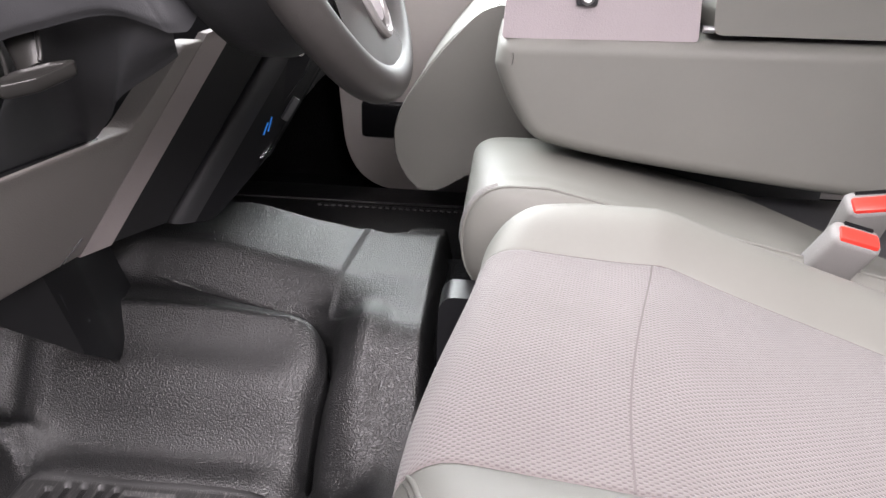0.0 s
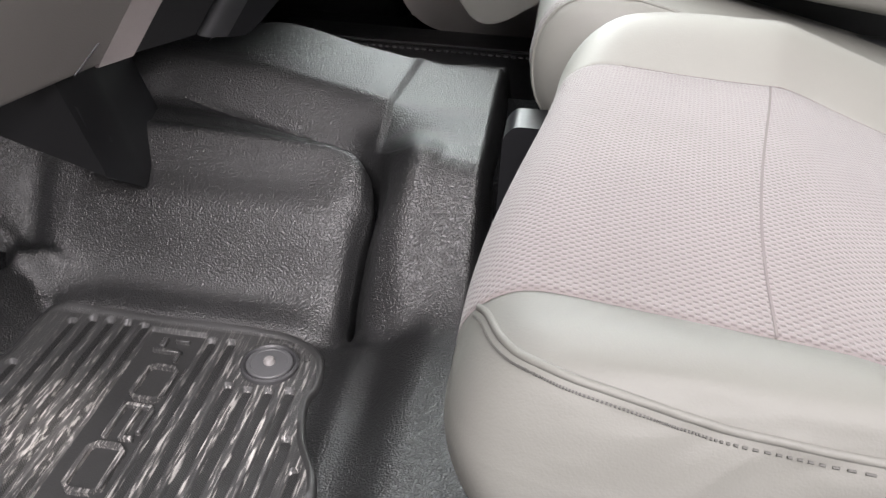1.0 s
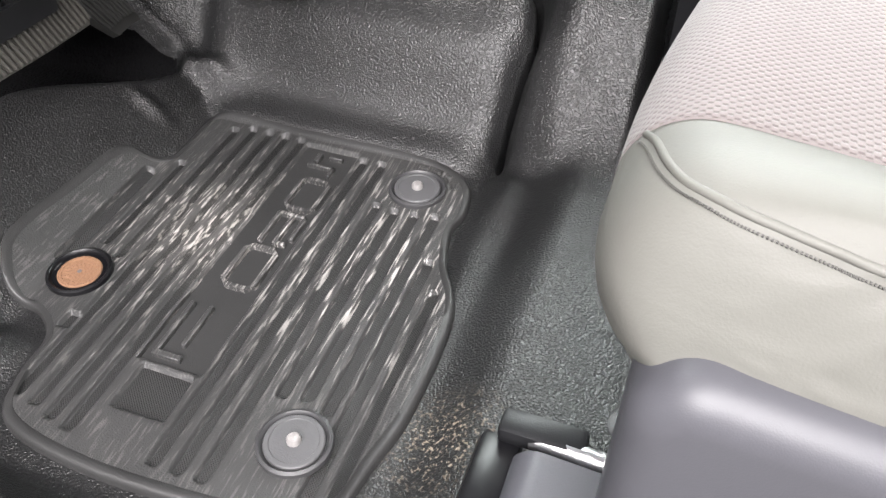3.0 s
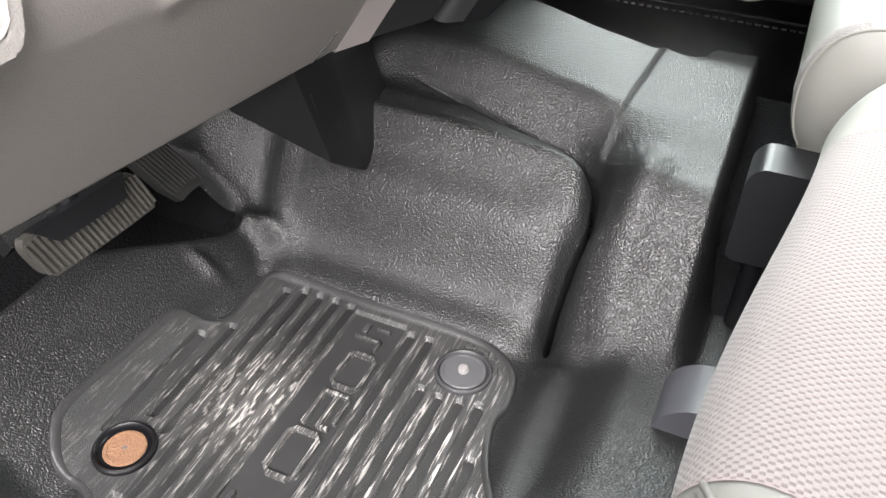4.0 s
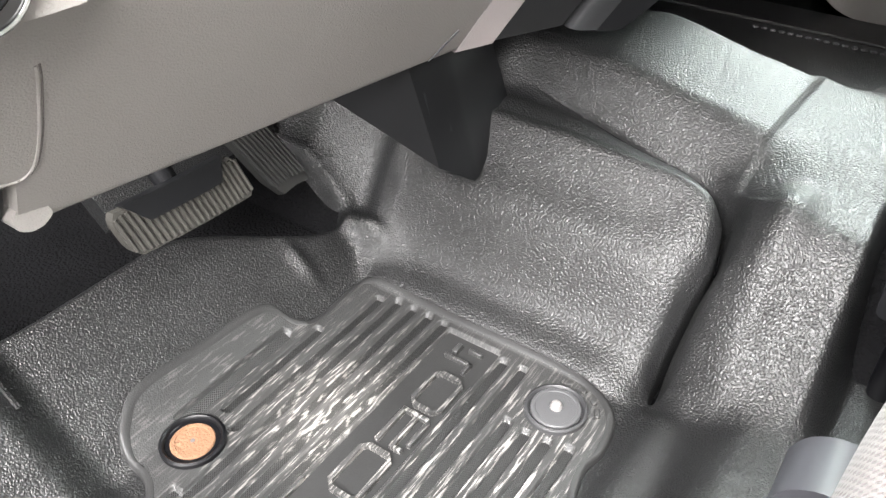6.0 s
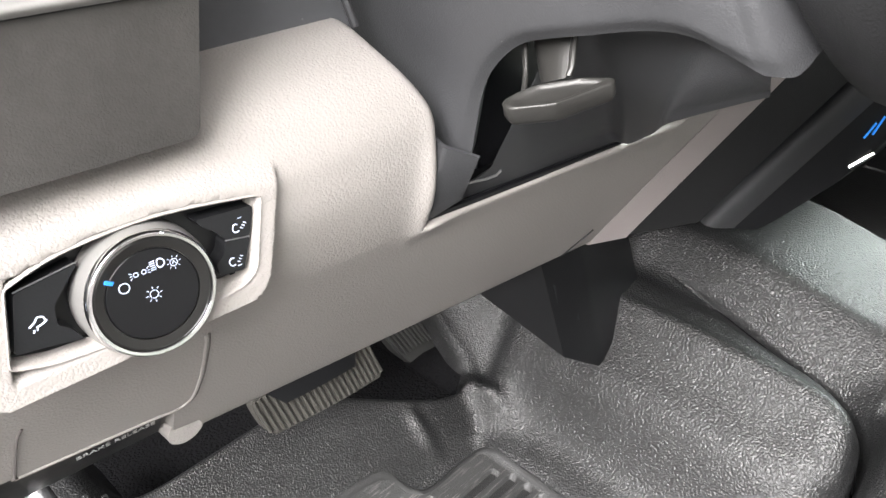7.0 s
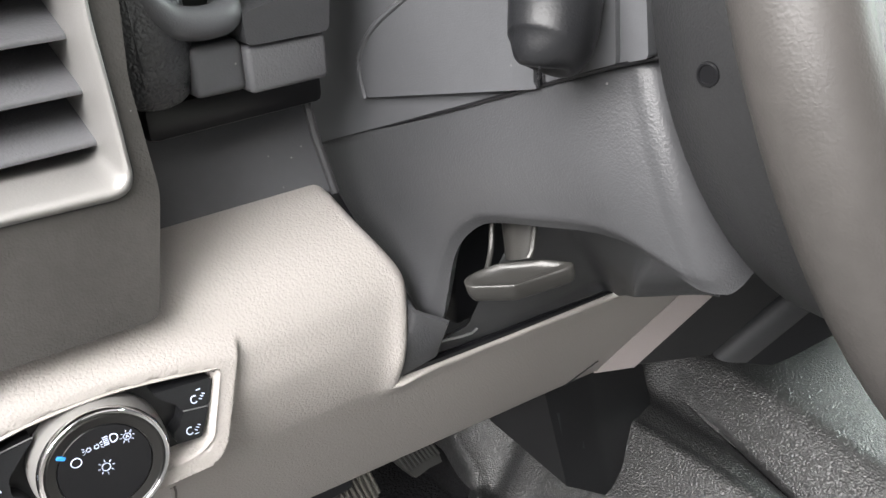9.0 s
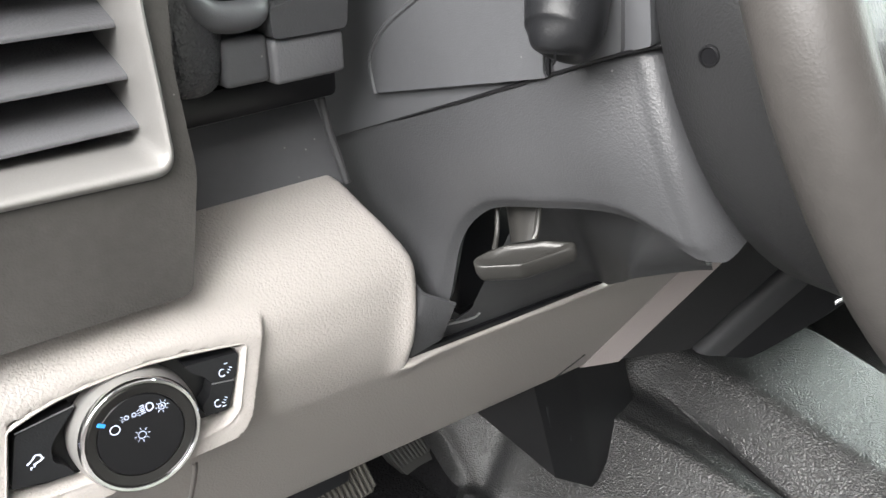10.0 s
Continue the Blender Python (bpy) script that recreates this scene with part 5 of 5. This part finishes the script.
# ---- dark recess, cluster surround, roll and grip bracket ----
cluster = thing("cluster_surround", (-0.21, -0.2, 0.57), "charcoal trim round the instrument cluster", "dashboard trim")
part("recess_panel", sheet(lambda u, v: Vector((-0.198 - 0.050 * v, -0.285 + 0.140 * u, 0.556 + 0.085 * v)), 4, 4, (-0.006, 0, 0)), SLATE, cluster)
part("corner_strip", tube([(-0.194, -0.1465, 0.556), (-0.205, -0.150, 0.59), (-0.215, -0.152, 0.635)], 0.0028, 8), DARK, cluster)
part("roll", tube(smooth_line([(-0.202, -0.243, 0.640), (-0.198, -0.244, 0.655), (-0.198, -0.247, 0.70), (-0.205, -0.250, 0.78)], 16), [0.020 + 0.004 * math.sin(k / 16 * 3) for k in range(17)], 18), LEATHER, cluster, "black grained roll")
part("roll_stitch", tube(smooth_line([(-0.181, -0.252, 0.644), (-0.177, -0.253, 0.66), (-0.177, -0.255, 0.72)], 12), 0.0018, 6), LEATHER, cluster)
part("hook", tube(smooth_line([(-0.184, -0.251, 0.712), (-0.181, -0.246, 0.688), (-0.179, -0.236, 0.675), (-0.178, -0.222, 0.671), (-0.180, -0.208, 0.672), (-0.188, -0.203, 0.676)], 24), 0.0080, 14), SLATE, cluster, "black hook-shaped grip")
part("clip", block((-0.205, -0.228, 0.634), (-0.180, -0.200, 0.660), 0.004, 3), SLATE, cluster)
part("bracket", block((-0.205, -0.2005, 0.632), (-0.176, -0.154, 0.656), 0.003, 3), GREY_MID, cluster)
part("bracket", prism(rounded([(-0.201, 0.657), (-0.153, 0.657), (-0.147, 0.71), (-0.165, 0.680), (-0.201, 0.673)], 0.004, 3), "x", -0.205, -0.174, 0.003, 2), DARK, cluster)
part("lower_lip", block((-0.225, -0.25, 0.612), (-0.196, -0.146, 0.632), 0.005, 2), DARK_GLOSS, cluster)
part("lens", block((-0.30, -0.20, 0.67), (-0.29, 0.1, 0.76), 0.01), DARK_GLOSS, cluster)

# ---- steering column ----
column = thing("steering_column", (-0.1, -0.045, 0.55), "charcoal steering column shroud with pewter tilt lever", "steering column")
YL, YR = -0.116, 0.10
ARCH = [(-0.272, 0.515), (-0.225, 0.487), (-0.172, 0.468), (-0.145, 0.466), (-0.1325, 0.480), (-0.1300, 0.500), (-0.1270, 0.520), (-0.1195, 0.5370), (-0.106, 0.5520), (-0.091, 0.5605), (-0.058, 0.5700), (-0.024, 0.5790), (-0.002, 0.5805), (0.016, 0.5755), (0.031, 0.5690)]
ARCH_LINE = smooth_line([(x, 0, z) for x, z in ARCH], 128)


def lower_side(u, v):
    """The left side of the lower half, from the parting line down to the arch, and round a crisp corner to the rear."""
    a = min(1.0, u / 0.8)
    top = Vector((-0.278 + 0.264 * a, 0, 0.5530 + 0.1085 * a))
    low = ARCH_LINE[min(128, int(round(a * 128)))]
    p = top.lerp(low, v)
    y = YL + 0.004 * ss(0.90, 1.0, v) - 0.005 * math.sin(v * math.pi)
    y += 0.020 * (1 - ss(0.0, 0.30, a)) * v + 0.006 * (1 - ss(0.0, 0.10, a))
    y -= 0.006 * bell(a - 0.26, 0.09) * ss(0.45, 0.9, v)
    y += 0.006 * max(0.0, (a - 0.85) / 0.15) ** 2
    x, z = p.x, p.z
    if u > 0.8:
        t = (u - 0.8) / 0.2
        r = min(1.0, t * 3.0) * math.pi / 2
        y += 0.014 * (1 - math.cos(r)) + 0.10 * max(0.0, t - 0.333)
        x += 0.014 * math.sin(r) + 0.008 * max(0.0, t - 0.333) * v
        z += 0.003 * t + 0.045 * max(0.0, t - 0.2) * v
    return Vector((x, y, z))


part("lower_shroud", sheet(lower_side, 160, 30, (-0.003, 0.007, 0.003)), DARK, column, "", True, 60)
part("shroud_core", prism([(-0.235, 0.575), (-0.10, 0.574), (-0.02, 0.592), (-0.012, 0.60), (-0.028, 0.645)], "y", YL + 0.03, YR, 0.004, 2), DARK, column)
UPPER = [(-0.285, 0.5515), (-0.238, 0.571), (-0.004, 0.6655), (-0.010, 0.705), (-0.11, 0.715), (-0.24, 0.66), (-0.285, 0.62)]
part("upper_shroud", soften(prism(rounded(UPPER, 0.004, 3), "y", YL + 0.002, YR - 0.005), 0.004, 3, 40), SLATE, column)
part("side_cover", prism(rounded([(-0.196, 0.6085), (-0.1985, 0.630), (-0.184, 0.6495), (-0.157, 0.668), (-0.062, 0.712), (-0.0585, 0.6455), (-0.056, 0.6430)], 0.006, 4), "y", YL - 0.0035, YL + 0.02, 0.0022, 2), SLATE, column)
part("cover_ridge", tube(smooth_line([(-0.195, YL - 0.003, 0.6085), (-0.1985, YL - 0.003, 0.630), (-0.184, YL - 0.003, 0.650), (-0.157, YL - 0.003, 0.6685), (-0.12, YL - 0.003, 0.69)], 24), 0.0020, 8), SLATE, column)
part("switch_plate", prism(rounded([(-0.0535, 0.6455), (-0.0150, 0.6610), (-0.020, 0.71), (-0.057, 0.71)], 0.002, 2), "y", YL - 0.001, YL + 0.02, 0.0015, 1), SLATE, column)
part("corner_post", prism(rounded([(-0.0140, 0.6615), (-0.0010, 0.6660), (-0.008, 0.71), (-0.019, 0.71)], 0.002, 2), "y", YL + 0.0015, YL + 0.03, 0.006, 3), SLATE, column)
part("parting_line", tube([(-0.270, YL + 0.0035, 0.5565), (-0.12, YL - 0.001, 0.6178), (-0.015, YL - 0.0005, 0.6610), (0.0, YL + 0.008, 0.6655)], 0.0010, 6), DARK_GLOSS, column)
part("parting_line", tube([(-0.0560, YL - 0.0020, 0.6445), (-0.0600, YL - 0.0020, 0.71)], 0.0014, 6), DARK_GLOSS, column)
# recess behind the lever
def inner_panel(u, v):
    """The panel behind the lever: a trough along the cut-out's lip, then up behind the arch."""
    lip = LIP[int(round(u * 60))]
    fold = FOLD[int(round(u * 60))]
    top = BEHIND[int(round(u * 60))]
    if v < 0.3:
        return lip.lerp(fold, v / 0.3)
    t = (v - 0.3) / 0.7
    return fold.lerp(top, t) + Vector((0.004, -0.010, 0)) * math.sin(t * math.pi) * (0.3 + u * 0.7)


LIP = smooth_line([(-0.155, -0.128, 0.4435), (-0.1445, -0.067, 0.4390), (-0.1415, -0.013, 0.4352), (-0.136, 0.046, 0.4325), (-0.118, 0.040, 0.4400), (-0.096, 0.020, 0.4580), (-0.075, -0.003, 0.4760), (-0.046, -0.038, 0.5030), (0.0, -0.055, 0.5320), (0.020, -0.068, 0.5450)], 60)
FOLD = smooth_line([(-0.141, -0.088, 0.4600), (-0.138, -0.060, 0.4540), (-0.138, -0.01, 0.4470), (-0.134, 0.035, 0.4465), (-0.112, 0.030, 0.4510), (-0.090, 0.010, 0.4690), (-0.068, -0.014, 0.4870), (-0.040, -0.047, 0.5130), (0.004, -0.062, 0.5390), (0.022, -0.074, 0.5510)], 60)
BEHIND = smooth_line([(-0.120, -0.082, 0.510), (-0.105, -0.078, 0.545), (-0.085, -0.080, 0.570), (-0.055, -0.088, 0.582), (-0.024, -0.095, 0.590), (-0.002, -0.098, 0.592), (0.014, -0.098, 0.586), (0.030, -0.098, 0.575)], 60)
part("inner_panel", sheet(inner_panel, 60, 24, (-0.003, 0.005, -0.001)), DARK, column, "charcoal inner panel", True, 50)
# black filler block, added for the deep shade in the gap
part("gap_shade", block((-0.24, -0.09, 0.455), (-0.150, 0.04, 0.56), 0.004), DARK_GLOSS, column)
def corner_cap(u, v):
    left = Vector((-0.1425, -0.1375, 0.4995)).lerp(Vector((-0.160, -0.1440, 0.4375)), v)
    mid = Vector((-0.1300, -0.1370, 0.4975)).lerp(Vector((-0.146, -0.1400, 0.4425)), v)
    right = Vector((-0.1165, -0.1255, 0.4895)).lerp(Vector((-0.137, -0.1190, 0.4520)), min(1.0, v * 1.15))
    p = left.lerp(mid, u * 2) if u < 0.5 else mid.lerp(right, u * 2 - 1)
    return p + Vector((0.0, -0.0035 * bell(u - 0.5, 0.3), 0.0))


part("corner_cap", sheet(corner_cap, 16, 16, (-0.002, 0.003, 0)), DARK, column, "charcoal corner cap", True, 50)
part("notch_bead", tube([(knee_x(y, knee_high(y)) - 0.0015, y, knee_high(y) + 0.0036) for y in (-0.140 + 0.21 * k / 40 for k in range(41))], 0.0030, 8), DARK_GLOSS, column)
part("wire_clip", tube([(-0.138, -0.118, 0.4620), (-0.134, -0.100, 0.4600), (-0.1325, -0.092, 0.4600), (-0.1315, -0.0885, 0.4625)], 0.0009, 6), STEEL, column)

# tilt lever: a dished paddle on a curved arm
LN = Vector((0.084, -0.354, 0.932)).normalized()
PADDLE = rounded([(-0.0955, -0.1325), (-0.0880, -0.1350), (-0.0680, -0.1205), (-0.0510, -0.0945), (-0.0525, -0.0905), (-0.0681, -0.0984), (-0.0867, -0.1137), (-0.0929, -0.1243)], 0.0030, 4)


def paddle_bm():
    bm = bmesh.new()
    def level(x, y, h):
        z = 0.531 - (LN.x * (x + 0.0915) + LN.y * (y + 0.134)) / LN.z
        return Vector((x, y, z)) + LN * h
    c = Vector((-0.0745, -0.1125))
    rings = []
    for scale, h in ((0.90, -0.0125), (0.97, -0.0115), (1.0, -0.009), (1.0, -0.0012), (0.96, 0.0), (0.86, 0.0002), (0.74, -0.0012), (0.55, -0.0020), (0.25, -0.0022)):
        rings.append([bm.verts.new(level(*(c + (Vector(p) - c) * scale), h)) for p in PADDLE])
    n = len(PADDLE)
    for a, b in zip(rings, rings[1:]):
        for k in range(n):
            bm.faces.new((a[k], a[(k + 1) % n], b[(k + 1) % n], b[k]))
    bm.faces.new(rings[0][::-1])
    bm.faces.new(rings[-1])
    return bm


lever = part("tilt_lever", paddle_bm(), PEWTER, column, "pewter tilt lever", True, 60)
part("lever_arm", sheet(lambda u, v: Vector((-0.0905 + 0.0185 * u - 0.016 * v * (1 - u) - 0.004 * v, -0.104 + 0.012 * v - 0.003 * math.sin(u * math.pi), 0.5355 + 0.008 * u + 0.034 * v)), 10, 10, (-0.004, 0.004, 0)), PEWTER, lever)
part("lever_rib", tube([(-0.0715, -0.1055, 0.5440), (-0.0720, -0.1030, 0.5480), (-0.0745, -0.0985, 0.5620), (-0.0760, -0.094, 0.576)], 0.0019, 8), PEWTER, lever)
part("lever_rib", tube(smooth_line([(-0.0930, -0.1160, 0.5330), (-0.0985, -0.108, 0.5400), (-0.1040, -0.102, 0.5510), (-0.1070, -0.096, 0.5620)], 12), 0.0016, 8), PEWTER, lever)
stalk = part("stalk", tube(smooth_line([(-0.0262, -0.1500, 0.6645), (-0.0265, -0.1490, 0.6665), (-0.0275, -0.1440, 0.6720), (-0.030, -0.139, 0.680), (-0.038, -0.130, 0.695), (-0.060, -0.110, 0.73), (-0.1, -0.08, 0.77)], 30), [0.002 + 0.0135 * min(1.0, k / 10) ** 0.5 + 0.006 * k / 30 for k in range(31)], 24), DARK_SMOOTH, column, "black control stalk")
part("stalk_seam", tube([(-0.0215, -0.1555, 0.6665), (-0.0235, -0.153, 0.6625), (-0.0270, -0.150, 0.6600)], 0.0006, 6), DARK_GLOSS, stalk)

# ---- steering wheel ----
wheel = thing("steering_wheel", (0.1, 0.005, 0.7), "worn grey leather steering wheel, charcoal hub, silver spoke trim", "steering wheel")
TILTW = radians(25)
WA = Vector((math.cos(TILTW), 0, math.sin(TILTW)))
WU = Vector((0, 1, 0))
WV = Vector((-math.sin(TILTW), 0, math.cos(TILTW)))
WC = Vector((0.098, 0.005, 0.69))


def wheel_at(a, r, h=0.0):
    return WC + WA * h + r * (math.sin(a) * WU + math.cos(a) * WV)


RW = 0.188
part("rim", tube([wheel_at(2 * math.pi * k / 96, RW) for k in range(97)], 0.0165, 20, False), RIM, wheel, "worn grey leather rim")
part("hub_back", lathe([(0.128, -0.004), (0.138, -0.035), (0.139, -0.065), (0.128, -0.090), (0.10, -0.105), (0.05, -0.108)], WC, WA, 56), CHARCOAL, wheel, "charcoal rear hub cover")
part("hub", lathe([(0.10, -0.01), (0.10, 0.012), (0.085, 0.03), (0.04, 0.038), (0.01, 0.04)], WC, WA, 40), DARK, wheel)
part("screw_hole", lathe([(0.0046, -0.001), (0.0044, 0.0006), (0.0034, 0.0008), (0.0031, 0.0004), (0.001, 0.0004)], (0.0379, -0.1336, 0.671), (0.03, -1.0, 0.02), 16), DARK_GLOSS, wheel)


def spoke(a0, w0, w1, material, h0, h1, r0=0.07, r1=RW):
    bm = bmesh.new()
    rows = []
    for k in range(9):
        t = k / 8
        r, w = r0 + (r1 - r0) * t, w0 + (w1 - w0) * t * t
        ring = []
        for s, h in ((-1, h0), (-0.5, h1), (0.5, h1), (1, h0), (0.5, h0 - 0.012), (-0.5, h0 - 0.012)):
            ring.append(bm.verts.new(wheel_at(a0, r, h) + (math.cos(a0) * WU - math.sin(a0) * WV) * w * s))
        rows.append(ring)
    for a, b in zip(rows, rows[1:]):
        for k in range(6):
            bm.faces.new((a[k], a[(k + 1) % 6], b[(k + 1) % 6], b[k]))
    bm.faces.new(rows[0])
    bm.faces.new(rows[-1][::-1])
    return soften(bm, 0.003, 2, 40)


for a in (math.pi / 2, -math.pi / 2):
    part("spoke", spoke(a, 0.045, 0.03, DARK, 0.0, 0.010), DARK, wheel)
low = part("spoke", spoke(math.pi, 0.060, 0.105, RIM, 0.0, 0.012, 0.07, 0.176), RIM, wheel)
part("spoke_trim", tube([wheel_at(math.pi, 0.118 + 0.034 * math.cos(t), 0.014) + WU * 0.028 * math.sin(t) for t in (2 * math.pi * k / 40 for k in range(41))], 0.004, 8, False), SILVER, low, "satin silver trim ring")
part("spoke_insert", lathe([(0.024, 0.010), (0.022, 0.015), (0.01, 0.016)], wheel_at(math.pi, 0.118), WA, 28), LID, low)

# ---- pedals ----
def ribbed_pad(ob, corner, across, down, normal, nx, thick, curve, mat, rib_mat):
    """A pad with rounded corners and raised ribs that run down it."""
    def at(u, v, h):
        return corner + across * u + down * v + normal * (h + curve * math.sin(u * math.pi))
    pad = part("pad", sheet(lambda u, v: at(0.5 + (u - 0.5) * (1 - 0.10 * (2 * v - 1) ** 4), v, 0.0), 20, 10, -normal * thick), mat, ob, "", True, 50)
    for k in range(nx):
        u = (k + 0.5) / nx
        inset = 0.05 + 0.10 * (2 * u - 1) ** 6
        line = [at(u, inset + (1 - 2 * inset) * t / 5, 0.001) for t in range(6)]
        part("rib", tube(line, 0.0021, 6), rib_mat, pad)
    return pad


brake = thing("brake_pedal", (-0.31, -0.12, 0.17), "worn ribbed black rubber brake pedal", "pedal", "pedals")
ribbed_pad(brake, Vector((-0.322, -0.197, 0.219)), Vector((0.014, 0.124, 0.002)), Vector((0.014, 0.008, -0.041)), Vector((0.95, -0.05, 0.3)), 22, 0.012, 0.004, PEDAL, PEDAL)
def lip_at(u, v):
    """Smooth dark plate over the upper half of the brake pad."""
    a = 0.5 + (u - 0.5) * (0.80 - 0.22 * v)
    return Vector((-0.322, -0.197, 0.219)) + Vector((0.014, 0.124, 0.002)) * a + Vector((0.014, 0.008, -0.041)) * (-0.10 + 0.50 * v) + Vector((0.95, -0.05, 0.3)) * (0.0045 + 0.004 * math.sin(a * math.pi))


part("lip", sheet(lip_at, 16, 6, (-0.010, 0.0, -0.003)), DARK_SMOOTH, brake, "smooth dark upper plate", True, 50)
part("arm", tube(smooth_line([(-0.332, -0.125, 0.20), (-0.37, -0.128, 0.26), (-0.44, -0.13, 0.36), (-0.5, -0.13, 0.46)], 12), 0.011, 10), DARK_SMOOTH, brake)
part("pin", tube([(-0.338, -0.178, 0.232), (-0.36, -0.20, 0.262)], 0.004, 8), STEEL, brake)
gas = thing("accelerator_pedal", (-0.35, 0.03, 0.12), "tall ribbed black rubber accelerator pedal", "pedal", "pedals")


def gas_at(u, v, h):
    return Vector((-0.345 - 0.085 * v - 0.02 * v * v, 0.008 + 0.050 * u - 0.055 * v, 0.114 + 0.16 * v + 0.006 * (0.5 - abs(u - 0.5)))) + Vector((0.88, 0, 0.47)) * h


gpad = part("pad", sheet(lambda u, v: gas_at(0.5 + (u - 0.5) * (1 - 0.25 * max(0, 0.12 - v) / 0.12), v, 0), 10, 16, (-0.010, 0, -0.005)), GAS, gas, "", True, 50)
for k in range(9):
    u = 0.08 + 0.84 * k / 8
    part("rib", tube([gas_at(u, 0.06 + 0.9 * t / 10, 0.0008) for t in range(11)], 0.0017, 6), GAS, gpad)
part("arm", tube([(-0.43, -0.02, 0.26), (-0.5, -0.04, 0.4)], 0.012, 10), DARK_SMOOTH, gas)
park = thing("parking_brake_pedal", (-0.24, -0.36, 0.24), "small dusty ribbed parking brake pedal", "pedal", "pedals")
ribbed_pad(park, Vector((-0.255, -0.390, 0.280)), Vector((0.003, 0.048, -0.005)), Vector((0.026, -0.003, -0.050)), Vector((0.86, 0, 0.5)), 12, 0.012, 0.004, surface("dusty_pedal_rubber", (0.13, 0.122, 0.11), 0.7, 0, 0.2, 0.002, 0.2), surface("dusty_pedal_ribs", (0.15, 0.14, 0.127), 0.7, 0, 0.2, 0.002, 0.2))
part("arm", tube([(-0.262, -0.37, 0.26), (-0.33, -0.375, 0.29), (-0.45, -0.38, 0.32)], 0.008, 10), STEEL, park)
rest = thing("foot_rest", (-0.36, -0.34, 0.08), "black ribbed rubber foot rest", "foot rest")
for k in range(7):
    y = -0.40 + 0.015 * k
    part("ridge", tube([(-0.345 - 0.06 * t / 5, y, liner_height(-0.345 - 0.06 * t / 5, y) + 0.001) for t in range(6)], 0.003, 6), RUBBER, rest)
